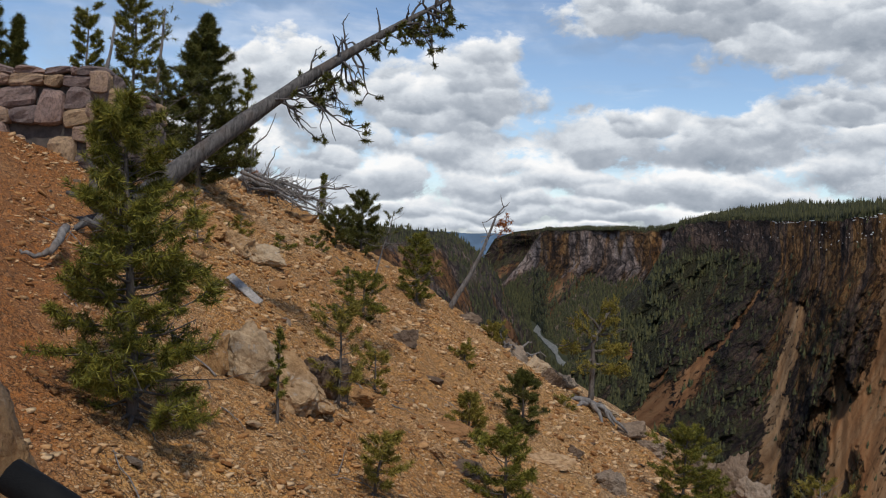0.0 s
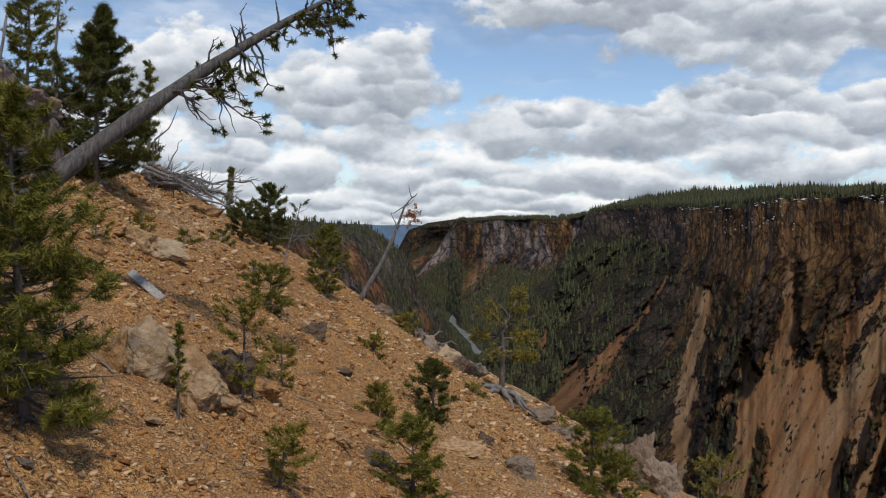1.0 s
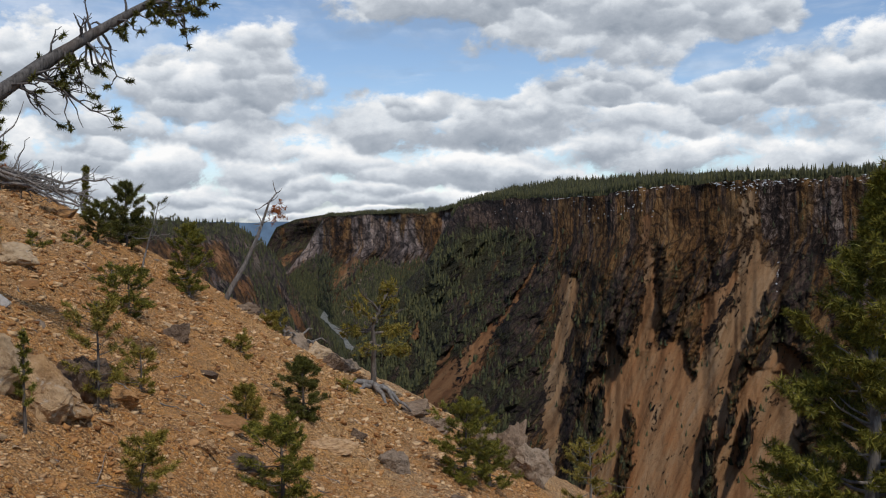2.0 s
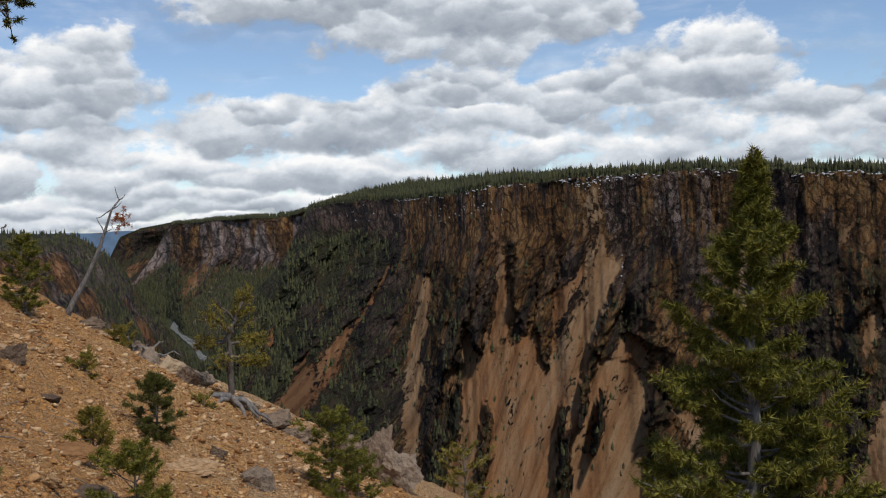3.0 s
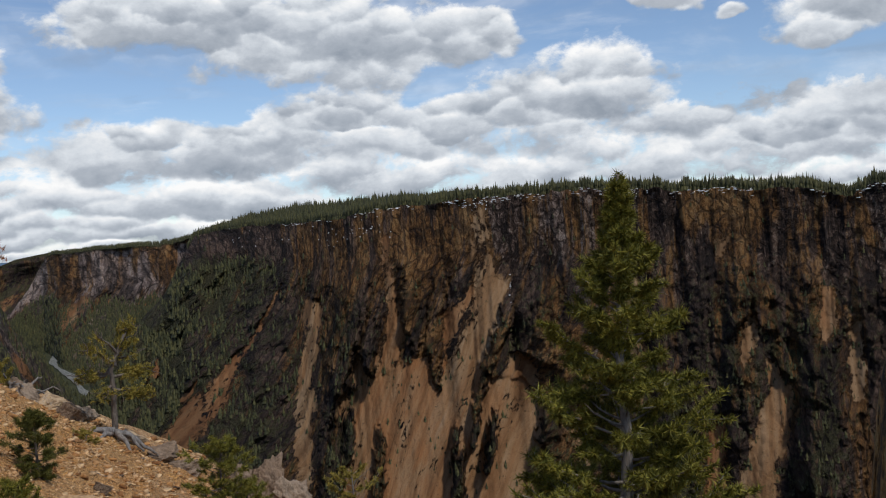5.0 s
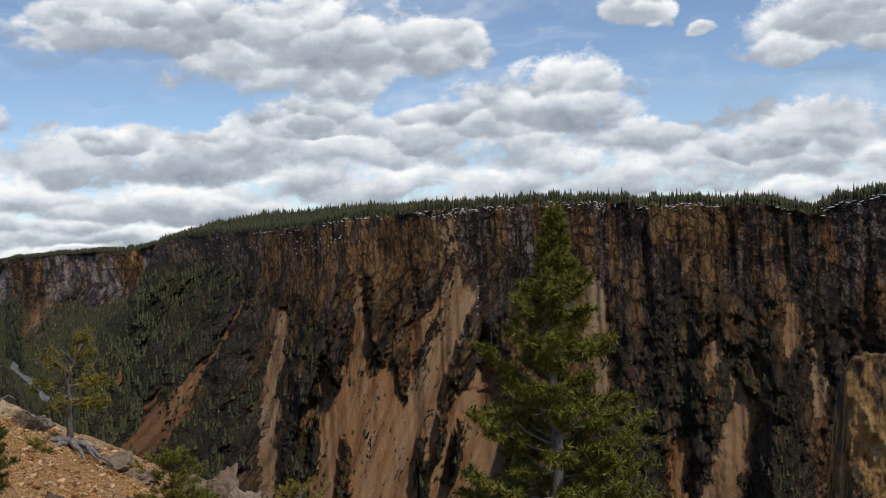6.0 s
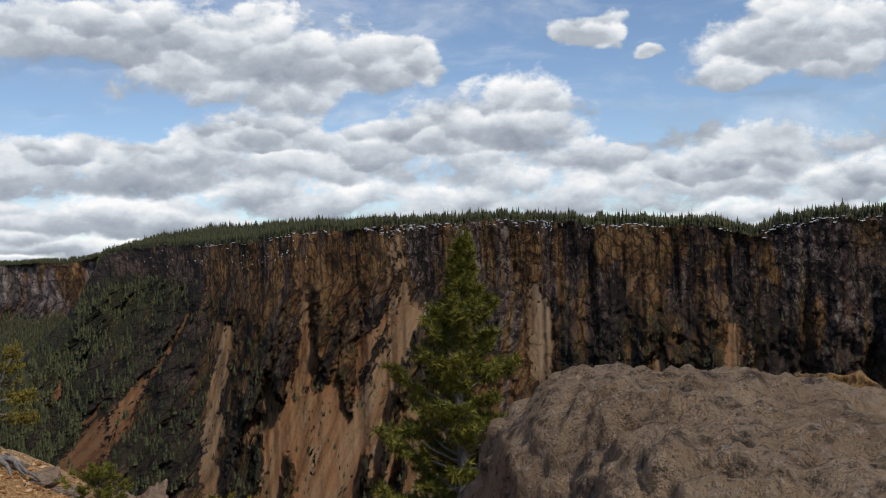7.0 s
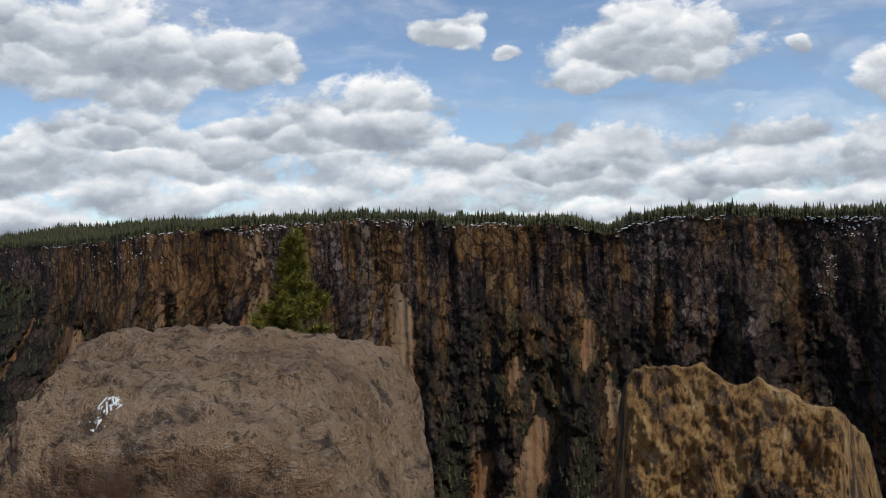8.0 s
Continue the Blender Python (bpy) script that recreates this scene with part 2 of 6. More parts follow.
def mat_canyon():
    """Dark rhyolite with ochre stains, columns in the cliff, dusty scree and thin woods; its grain follows the fall of the slope."""
    m, N, bs = material("canyon_rock")
    co = obj_co(N)

    def attr(name):
        at = N.add("ShaderNodeAttribute", attr=name)
        sep = N.add("ShaderNodeSeparateColor")
        N.put(sep.inputs[0], at.outputs["Color"])
        return sep.outputs, at.outputs["Vector"]

    (scree, veg, warm), _ = attr("tone")
    (pale, cliff, hue), _ = attr("shade")
    _, flow = attr("flow")
    broad = N.noise(scaled(N, flow, (1.0, 0.42, 1.0)), 0.040, 8, 0.66, 0.4)
    fine = N.noise(scaled(N, flow, (1.0, 0.75, 1.0)), 0.20, 8, 0.74, 0.7)
    grit = N.noise(co, 0.8, 5, 0.75)
    both = N.m("ADD", N.m("MULTIPLY", broad, 0.5), N.m("MULTIPLY", fine, 0.5))
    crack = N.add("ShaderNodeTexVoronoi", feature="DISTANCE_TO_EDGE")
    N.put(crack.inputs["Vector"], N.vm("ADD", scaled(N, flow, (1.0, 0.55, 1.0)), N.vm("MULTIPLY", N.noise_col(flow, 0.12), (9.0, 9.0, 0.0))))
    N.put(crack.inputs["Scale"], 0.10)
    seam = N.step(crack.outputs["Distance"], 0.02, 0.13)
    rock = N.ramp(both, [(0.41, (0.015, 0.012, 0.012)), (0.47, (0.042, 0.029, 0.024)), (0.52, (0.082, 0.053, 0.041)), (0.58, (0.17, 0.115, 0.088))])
    # paler rock, raised further to stand in for sun and haze on far cliffs
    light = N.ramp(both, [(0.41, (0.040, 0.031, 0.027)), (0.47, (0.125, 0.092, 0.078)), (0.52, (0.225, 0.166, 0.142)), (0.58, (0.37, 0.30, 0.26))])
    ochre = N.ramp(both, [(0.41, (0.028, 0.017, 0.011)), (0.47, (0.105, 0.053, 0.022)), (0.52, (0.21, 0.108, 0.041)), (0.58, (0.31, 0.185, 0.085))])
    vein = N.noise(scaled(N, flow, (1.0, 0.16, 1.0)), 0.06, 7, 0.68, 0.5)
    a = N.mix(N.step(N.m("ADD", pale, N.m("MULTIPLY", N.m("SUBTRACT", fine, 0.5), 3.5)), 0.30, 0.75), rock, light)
    w = N.m("ADD", warm, N.m("MULTIPLY", N.m("SUBTRACT", vein, 0.5), 4.5))
    a = N.mix(N.step(w, 0.22, 0.60), a, ochre)
    # columns of the cliff: shade of gaps and light on ridges put into colour
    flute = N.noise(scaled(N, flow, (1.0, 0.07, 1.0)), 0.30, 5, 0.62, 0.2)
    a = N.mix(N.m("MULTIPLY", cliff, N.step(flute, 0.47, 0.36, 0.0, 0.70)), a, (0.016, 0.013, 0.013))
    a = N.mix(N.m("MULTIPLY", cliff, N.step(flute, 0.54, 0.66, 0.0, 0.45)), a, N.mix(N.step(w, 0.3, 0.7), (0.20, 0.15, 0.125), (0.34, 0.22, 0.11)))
    # crack shade painted in: blackened where the bump sinks at the seams
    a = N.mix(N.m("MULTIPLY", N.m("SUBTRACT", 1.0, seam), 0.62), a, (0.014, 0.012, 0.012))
    # scree, its tones lowered to put cloud shade on the wall into colour
    dust = N.noise(scaled(N, flow, (1.0, 0.13, 1.0)), 0.07, 8, 0.66, 0.4)
    dusty = N.ramp(dust, [(0.34, (0.125, 0.066, 0.032)), (0.46, (0.185, 0.108, 0.055)), (0.55, (0.225, 0.143, 0.080)), (0.68, (0.26, 0.18, 0.112))])
    rusty = N.ramp(dust, [(0.34, (0.115, 0.052, 0.023)), (0.46, (0.180, 0.083, 0.036)), (0.55, (0.225, 0.112, 0.050)), (0.68, (0.245, 0.145, 0.078))])
    dusty = N.mix(N.step(N.m("ADD", hue, N.m("MULTIPLY", N.m("SUBTRACT", broad, 0.5), 1.5)), 0.25, 0.8), dusty, rusty)
    dusty = N.mix(N.step(grit, 0.46, 0.34, 0.0, 0.5), dusty, (0.085, 0.055, 0.036))
    s = N.m("ADD", scree, N.m("ADD", N.m("MULTIPLY", N.m("SUBTRACT", fine, 0.5), 2.6), N.m("MULTIPLY", N.m("SUBTRACT", broad, 0.5), 2.4)))
    loose = N.step(s, 0.40, 0.54)
    a = N.mix(loose, a, dusty)
    # low growth
    green = N.ramp(grit, [(0.34, (0.016, 0.018, 0.009)), (0.52, (0.040, 0.041, 0.019)), (0.68, (0.095, 0.083, 0.042))])
    a = N.mix(N.step(N.m("ADD", veg, N.m("MULTIPLY", N.m("SUBTRACT", fine, 0.5), 4.0)), 0.48, 0.66, 0.0, 0.85), a, green)
    # dark specks where the grit is low, weaker on scree
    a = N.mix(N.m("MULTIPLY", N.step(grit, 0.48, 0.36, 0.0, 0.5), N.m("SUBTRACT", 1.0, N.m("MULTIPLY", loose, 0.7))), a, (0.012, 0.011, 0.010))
    N.put(bs.inputs["Base Color"], a)
    bs.inputs["Roughness"].default_value = 0.95
    bs.inputs["Specular IOR Level"].default_value = 0.1
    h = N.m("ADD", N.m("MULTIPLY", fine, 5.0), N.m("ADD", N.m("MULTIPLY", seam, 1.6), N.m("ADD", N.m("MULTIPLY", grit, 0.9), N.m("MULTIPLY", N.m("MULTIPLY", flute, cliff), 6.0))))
    bump(N, bs, N.m("MULTIPLY", h, N.m("SUBTRACT", 1.0, N.m("MULTIPLY", loose, 0.88))), 1.0, 1.3)
    return m


def mat_needles(name, dark, mid, light):
    m, N, bs = material(name)
    g = N.add("ShaderNodeNewGeometry")
    r = g.outputs["Random Per Island"]
    n = N.noise(obj_co(N), 2.3, 3)
    v = N.m("ADD", N.m("MULTIPLY", r, 0.6), N.m("MULTIPLY", n, 0.5))
    N.put(bs.inputs["Base Color"], N.ramp(v, [(0.15, dark), (0.5, mid), (0.9, light)]))
    bs.inputs["Roughness"].default_value = 0.6
    bs.inputs["Specular IOR Level"].default_value = 0.25
    bs.inputs["Subsurface Weight"].default_value = 0.0
    return m


def mat_bark(name, dark, light, warm=(0.2, 0.1, 0.05), amount=0.2):
    m, N, bs = material(name)
    co = obj_co(N)
    g = N.noise(scaled(N, co, (1, 1, 0.25)), 26, 7, 0.7, 0.6)
    p = N.noise(co, 3.0, 4)
    a = N.ramp(g, [(0.3, dark), (0.62, light)])
    a = N.mix(N.step(p, 0.5, 0.68, 0.0, amount), a, warm)
    N.put(bs.inputs["Base Color"], a)
    bs.inputs["Roughness"].default_value = 0.9
    bs.inputs["Specular IOR Level"].default_value = 0.2
    bump(N, bs, g, 0.8, 0.012)
    return m


def mat_stone(name, c0, c1, c2, scale=6.0, depth=0.02, island=False, lichen=None):
    m, N, bs = material(name)
    co = obj_co(N)
    rnd = N.add("ShaderNodeObjectInfo").outputs["Random"]
    if island:
        rnd = N.add("ShaderNodeNewGeometry").outputs["Random Per Island"]
    shift = N.add("ShaderNodeCombineXYZ")
    N.put(shift.inputs[0], N.m("MULTIPLY", rnd, 37.0))
    co2 = N.vm("ADD", co, shift.outputs[0])
    g = N.noise(co2, scale, 8, 0.66, 0.3)
    f = N.noise(co2, scale * 9, 6, 0.75)
    p = N.noise(co2, scale * 0.35, 3)
    v = N.m("ADD", N.m("MULTIPLY", rnd, 0.75), N.m("MULTIPLY", p, 0.35))
    a = N.ramp(v, [(0.2, c0), (0.5, c1), (0.8, c2)])
    a = N.mix(N.step(g, 0.33, 0.60, 0.6, 0.0), a, tuple(k * 0.35 for k in c0))
    a = N.mix(N.step(f, 0.52, 0.72, 0.0, 0.5), a, tuple(min(1, k * 1.35) for k in c2))
    if lichen:
        l = N.noise(co2, scale * 1.3, 5, 0.7)
        a = N.mix(N.step(l, 0.56, 0.66, 0.0, 0.8), a, lichen)
    N.put(bs.inputs["Base Color"], a)
    bs.inputs["Roughness"].default_value = 0.92
    bs.inputs["Specular IOR Level"].default_value = 0.2
    bump(N, bs, N.m("ADD", N.m("MULTIPLY", g, 1.0), N.m("MULTIPLY", f, 0.45)), 0.85, depth)
    return m


def mat_plain(name, col, rough=0.6, metal=0.0, var=0.25, scale=8.0):
    m, N, bs = material(name)
    n = N.noise(obj_co(N), scale, 6, 0.65)
    N.put(bs.inputs["Base Color"], N.mix(N.step(n, 0.3, 0.7), tuple(c * (1 - var) for c in col), tuple(min(1, c * (1 + var)) for c in col)))
    bs.inputs["Roughness"].default_value = rough
    bs.inputs["Metallic"].default_value = metal
    bump(N, bs, n, 0.3, 0.01)
    return m


def mat_boulder(name, rust=0.0):
    """Coarse pinkish volcanic rock: grains, pits, brown stains and, on one flank, rust."""
    m, N, bs = material(name)
    co = obj_co(N)
    big_n = N.noise(co, 5.5, 6, 0.65, 0.4)
    mid = N.noise(co, 24, 7, 0.72, 0.3)
    grain = N.noise(co, 130, 5, 0.8)
    a = N.ramp(big_n, [(0.32, (0.23, 0.145, 0.086)), (0.46, (0.37, 0.248, 0.150)), (0.58, (0.47, 0.328, 0.208)), (0.7, (0.43, 0.265, 0.138))])
    a = N.mix(N.step(mid, 0.50, 0.36, 0.0, 0.85), a, (0.075, 0.055, 0.045))
    coarse = N.noise(co, 62, 5, 0.78)
    a = N.mix(N.step(coarse, 0.56, 0.66, 0.0, 0.6), a, (0.52, 0.42, 0.33))
    a = N.mix(N.step(coarse, 0.45, 0.36, 0.0, 0.75), a, (0.06, 0.045, 0.038))
    a = N.mix(N.step(mid, 0.56, 0.70, 0.0, 0.55), a, (0.40, 0.315, 0.245))
    a = N.mix(N.step(grain, 0.55, 0.66, 0.0, 0.65), a, (0.50, 0.42, 0.34))
    a = N.mix(N.step(grain, 0.44, 0.33, 0.0, 0.7), a, (0.07, 0.052, 0.042))
    pit = N.voronoi(co, 120, "F1", 0)
    hole = N.m("MULTIPLY", N.step(pit, 0.34, 0.16), N.step(N.noise(co, 14, 3), 0.48, 0.60))
    a = N.mix(N.m("MULTIPLY", hole, 0.12), a, (0.06, 0.045, 0.036))
    if rust:
        sep = N.add("ShaderNodeSeparateXYZ")
        N.put(sep.inputs[0], co)
        k = N.step(N.m("ADD", sep.outputs[0], N.m("MULTIPLY", N.m("SUBTRACT", big_n, 0.5), 0.5)), 0.10, 0.26, 0.0, rust)
        a = N.mix(k, a, N.mix(N.step(mid, 0.4, 0.6), (0.28, 0.13, 0.045), (0.47, 0.27, 0.12)))
    N.put(bs.inputs["Base Color"], a)
    bs.inputs["Roughness"].default_value = 0.95
    bs.inputs["Specular IOR Level"].default_value = 0.15
    h = N.m("ADD", N.m("ADD", N.m("MULTIPLY", mid, 1.6), N.m("MULTIPLY", coarse, 0.8)), N.m("ADD", N.m("MULTIPLY", grain, 0.4), N.m("MULTIPLY", hole, -0.1)))
    bump(N, bs, h, 1.0, 0.022)
    return m


def mat_crag(name):
    """Crumbling ochre rock with dark grey weathered patches."""
    m, N, bs = material(name)
    co = obj_co(N)
    patch = N.noise(scaled(N, co, (1, 1, 0.55)), 0.40, 10, 0.76, 0.6)
    fine = N.noise(scaled(N, co, (1, 1, 0.6)), 4.2, 8, 0.78, 0.4)
    a = N.ramp(patch, [(0.36, (0.036, 0.030, 0.027)), (0.45, (0.105, 0.072, 0.045)), (0.49, (0.30, 0.165, 0.060)), (0.56, (0.40, 0.25, 0.10)), (0.66, (0.50, 0.38, 0.22))])
    a = N.mix(N.step(fine, 0.50, 0.36, 0.0, 0.75), a, (0.06, 0.042, 0.032))
    a = N.mix(N.step(fine, 0.55, 0.68, 0.0, 0.4), a, (0.55, 0.42, 0.25))
    N.put(bs.inputs["Base Color"], a)
    bs.inputs["Roughness"].default_value = 0.95
    bs.inputs["Specular IOR Level"].default_value = 0.15
    bump(N, bs, N.m("ADD", patch, N.m("MULTIPLY", fine, 0.5)), 0.9, 0.5)
    return m


GRAVEL = mat_gravel()
CANYON = mat_canyon()
NEEDLE = mat_needles("pine_needles", (0.034, 0.038, 0.006), (0.115, 0.112, 0.014), (0.30, 0.265, 0.040))
NEEDLE_Y = mat_needles("yellowed_needles", (0.06, 0.055, 0.010), (0.20, 0.165, 0.026), (0.38, 0.28, 0.055))
NEEDLE_D = mat_needles("dark_needles", (0.024, 0.028, 0.006), (0.072, 0.074, 0.012), (0.155, 0.145, 0.028))
NEEDLE_R = mat_needles("rusty_needles", (0.12, 0.035, 0.01), (0.28, 0.09, 0.025), (0.4, 0.16, 0.05))
FOREST = mat_needles("far_forest", (0.012, 0.014, 0.005), (0.034, 0.037, 0.013), (0.080, 0.076, 0.026))
BARK = mat_bark("pine_bark", (0.035, 0.028, 0.024), (0.17, 0.145, 0.125))
BARK_PALE = mat_bark("pale_bark", (0.07, 0.06, 0.052), (0.26, 0.235, 0.21), (0.3, 0.22, 0.16), 0.3)
DEAD = mat_bark("weathered_wood", (0.06, 0.053, 0.048), (0.27, 0.25, 0.235), (0.22, 0.15, 0.1), 0.35)
LOG = mat_bark("grey_log_bark", (0.022, 0.020, 0.019), (0.155, 0.143, 0.135), (0.12, 0.075, 0.05), 0.3)
STONE = mat_stone("slope_stone", (0.26, 0.120, 0.046), (0.46, 0.255, 0.105), (0.54, 0.385, 0.235), 5.0, 0.02)
PEBBLE = mat_stone("pebbles", (0.22, 0.090, 0.030), (0.50, 0.25, 0.090), (0.70, 0.48, 0.27), 9.0, 0.01, True)
OUTCROP = mat_stone("outcrop_rock", (0.36, 0.175, 0.062), (0.46, 0.265, 0.115), (0.50, 0.37, 0.235), 2.6, 0.05, lichen=(0.44, 0.38, 0.31))
GREYROCK = mat_stone("grey_rock", (0.15, 0.10, 0.07), (0.25, 0.175, 0.12), (0.34, 0.26, 0.19), 4.0, 0.05)
BOULDER = mat_boulder("boulder_rock")
RUSTY = mat_boulder("rusty_boulder_rock", 0.9)
YELLOW = mat_crag("yellow_rock")
WALLSTONE = mat_stone("wall_stone", (0.17, 0.135, 0.13), (0.33, 0.225, 0.19), (0.42, 0.285, 0.17), 5.0, 0.02)
MORTAR = mat_plain("mortar", (0.085, 0.07, 0.06), 0.95, 0, 0.3, 12)
PLANK = mat_bark("grey_plank", (0.16, 0.145, 0.13), (0.42, 0.39, 0.36))
SNOW = mat_plain("old_snow", (0.78, 0.80, 0.84), 0.7, 0, 0.06, 0.2)
RIVER = mat_plain("river_water", (0.16, 0.16, 0.14), 0.6, 0, 0.9, 0.22)
BLACK = mat_plain("black_paint", (0.007, 0.007, 0.007), 0.75, 0, 0.2, 30)
BLACK.node_tree.nodes["Principled BSDF"].inputs["Specular IOR Level"].default_value = 0.15
WHITE = mat_plain("white_stain", (0.75, 0.76, 0.75), 0.8, 0, 0.1, 60)


# ---- building helpers ----
def mesh_object(name, verts, faces, mat, parent=None, smooth=False, label="", tone=None):
    me = bpy.data.meshes.new(name)
    if isinstance(verts, np.ndarray) and isinstance(faces, np.ndarray):
        n, k = len(faces), faces.shape[1]
        me.vertices.add(len(verts))
        me.vertices.foreach_set("co", verts.astype(np.float32).ravel())
        me.loops.add(n * k)
        me.loops.foreach_set("vertex_index", faces.astype(np.int32).ravel())
        me.polygons.add(n)
        me.polygons.foreach_set("loop_start", np.arange(0, n * k, k, dtype=np.int32))
        me.polygons.foreach_set("loop_total", np.full(n, k, dtype=np.int32))
        me.update(calc_edges=True)
    else:
        me.from_pydata([tuple(v) for v in verts], [], faces)
    if smooth:
        me.polygons.foreach_set("use_smooth", [True] * len(me.polygons))
    if tone is not None:
        at = me.color_attributes.new("tone", "FLOAT_COLOR", "POINT")
        at.data.foreach_set("color", np.concatenate([tone, np.ones((len(tone), 1))], 1).astype(np.float32).ravel())
    me.validate()
    me.materials.append(mat)
    ob = new(name, me)
    if parent is not None:
        ob.parent = parent
    if label:
        ob["label"] = label
    return ob


def part(name, bm, mat, parent, label="", smooth=True):
    me = bpy.data.meshes.new(name)
    bm.to_mesh(me)
    bm.free()
    me.materials.append(mat)
    if smooth:
        me.polygons.foreach_set("use_smooth", [True] * len(me.polygons))
    ob = new(name, me)
    ob.parent = parent
    if label:
        ob["label"] = label
    return ob


def empty(name, at):
    ob = new(name)
    ob.location = at
    ob.empty_display_size = 0.2
    return ob


def hash2(ix, iy, seed):
    h = (ix * 374761393 + iy * 668265263 + seed * 974634777).astype(np.int64) & 0xFFFFFFFF
    h = ((h ^ (h >> 13)) * 1274126177) & 0xFFFFFFFF
    return ((h ^ (h >> 16)) & 0xFFFFFF) / float(0xFFFFFF)


def vnoise(x, y, seed=0):
    ix, iy = np.floor(x).astype(np.int64), np.floor(y).astype(np.int64)
    fx, fy = x - ix, y - iy
    fx, fy = fx * fx * (3 - 2 * fx), fy * fy * (3 - 2 * fy)
    a, b = hash2(ix, iy, seed), hash2(ix + 1, iy, seed)
    c, d = hash2(ix, iy + 1, seed), hash2(ix + 1, iy + 1, seed)
    return (a + (b - a) * fx) * (1 - fy) + (c + (d - c) * fx) * fy


def fbm(x, y, octaves=5, seed=0, gain=0.5):
    x, y = np.asarray(x, float), np.asarray(y, float)
    s, a, tot = 0.0, 1.0, 0.0
    for i in range(octaves):
        s = s + a * vnoise(x * 2 ** i + 17.3 * i, y * 2 ** i - 9.1 * i, seed + i)
        tot += a
        a *= gain
    return s / tot - 0.5


def ridge(x, y, octaves=4, seed=0):
    x, y = np.asarray(x, float), np.asarray(y, float)
    s, a, tot = 0.0, 1.0, 0.0
    for i in range(octaves):
        s = s + a * (1 - np.abs(2 * vnoise(x * 2 ** i + 5.7 * i, y * 2 ** i, seed + i) - 1))
        tot += a
        a *= 0.5
    return s / tot - 0.17


def sstep(x, a, b):
    t = np.clip((np.asarray(x, float) - a) / (b - a), 0, 1)
    return t * t * (3 - 2 * t)


def grid_faces(n, m):
    i, j = np.meshgrid(np.arange(n - 1), np.arange(m - 1), indexing="ij")
    a = (i * m + j).ravel()
    return np.stack([a, a + m, a + m + 1, a + 1], 1)


# ---- the lie of the land: u runs along the fall of the near slope, v away over it ----
CX, CY, CZ = 1.0, 1.7, 2.15
HC, HS = math.cos(radians(40)), math.sin(radians(40))
FLOOR = -245.0


def to_world(u, v):
    return CX + u * HC - v * HS, CY + u * HS + v * HC


def to_uv(x, y):
    dx, dy = x - CX, y - CY
    return dx * HC + dy * HS, -dx * HS + dy * HC


def softmin(a, b, k):
    return -k * np.logaddexp(-np.asarray(a, float) / k, -np.asarray(b, float) / k)


def land(u, v, detail=True):
    u, v = np.asarray(u, float), np.asarray(v, float)
    z = -1.05 + 0.052 * v - 0.6 * u
    z = softmin(z, 3.6 + 0 * u, 0.35)
    edge = 27.6 + 1.2 * fbm(u * 0.35, u * 0 + 3, 4, 5)
    over = np.maximum(v - edge, 0)
    left = sstep(u + 8 + 0.35 * np.maximum(v - 28, 0), 0.0, -6.0)
    z = z - (0.25 * np.minimum(over, 1.5) + 0.95 * np.maximum(over - 0.8, 0)) * (1 - left)
    # the overlook on which the camera stands
    px, py = np.clip(u, -0.9, 0.9), np.clip(v, -1.2, 1.2)
    d = np.hypot(u - px, v - py)
    flat = np.where(v < 0.5, 0.70, 0.70 - 1.4 * np.maximum(d - 1.1, 0))
    flat = np.where((v < 0.5) & (u > 1.5), 0.70 - 1.1 * (u - 1.5), flat)
    z = np.maximum(z, np.maximum(flat, FLOOR))
    z = np.where(v < -1.5, np.where(u > 1.5, np.maximum(0.7 - 1.1 * (u - 1.5), z * 0 + FLOOR), np.minimum(z, 0.70 + 0.0 * u)), z)
    z = np.maximum(z, FLOOR)
    if detail:
        near = sstep(np.abs(v - 14), 60, 20) * sstep(np.hypot(u, v), 2.2, 4.0)
        n = 0.5 * fbm(u * 0.22, v * 0.2, 4, 11) + 0.26 * fbm(u * 0.9, v * 0.75, 4, 21)
        st = 0.5 * fbm(u * 0.5 + v * 0.15, v * 0.45, 3, 31)
        terr = np.floor(st * 9) / 9 + sstep((st * 9) % 1, 0.55, 1.0) / 9
        z = z + near * (n + (terr - st) * 1.3 + 0.09 * fbm(u * 3.3, v * 3.0, 3, 41) + 0.045 * fbm(u * 9, v * 8, 2, 51))
    return z


def on_land(u, v, sink=0.0):
    x, y = to_world(u, v)
    return Vector((x, y, float(land(u, v)) - sink))


def axis(lo, hi, step, far_lo, far_hi, n):
    a = lo - np.geomspace(step * 3, -far_lo + lo, n)[::-1]
    b = hi + np.geomspace(step * 3, far_hi - hi, n)
    return np.concatenate([a, np.arange(lo, hi, step), b])


def make_ground():
    us, vs = axis(-9, 12, 0.085, -4300, 4300, 34), axis(3.5, 30.5, 0.085, -4300, 4300, 34)
    U, V = np.meshgrid(us, vs, indexing="ij")
    Z = land(U, V)
    X, Y = to_world(U, V)
    ratio = U / np.maximum(V, 3.0)
    red = sstep(ratio + 0.10 * fbm(U * 0.5, V * 0.5, 3, 61), -0.29, -0.40) * sstep(V, 25, 17)
    pale = sstep(fbm(U * 0.33, V * 0.30, 4, 71) + 0.20 * sstep(V, 13, 8) + 0.12 * sstep(U, 2, 6), 0.08, 0.30)
    tone = np.stack([red, pale * (1 - red), sstep(np.hypot(U, V), 60, 140)], -1).reshape(-1, 3)
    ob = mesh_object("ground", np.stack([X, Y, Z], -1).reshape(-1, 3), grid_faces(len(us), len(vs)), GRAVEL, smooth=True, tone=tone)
    tagged(ob, "ochre gravel slope with loose scree falling to the canyon", "ground", kind="structure")


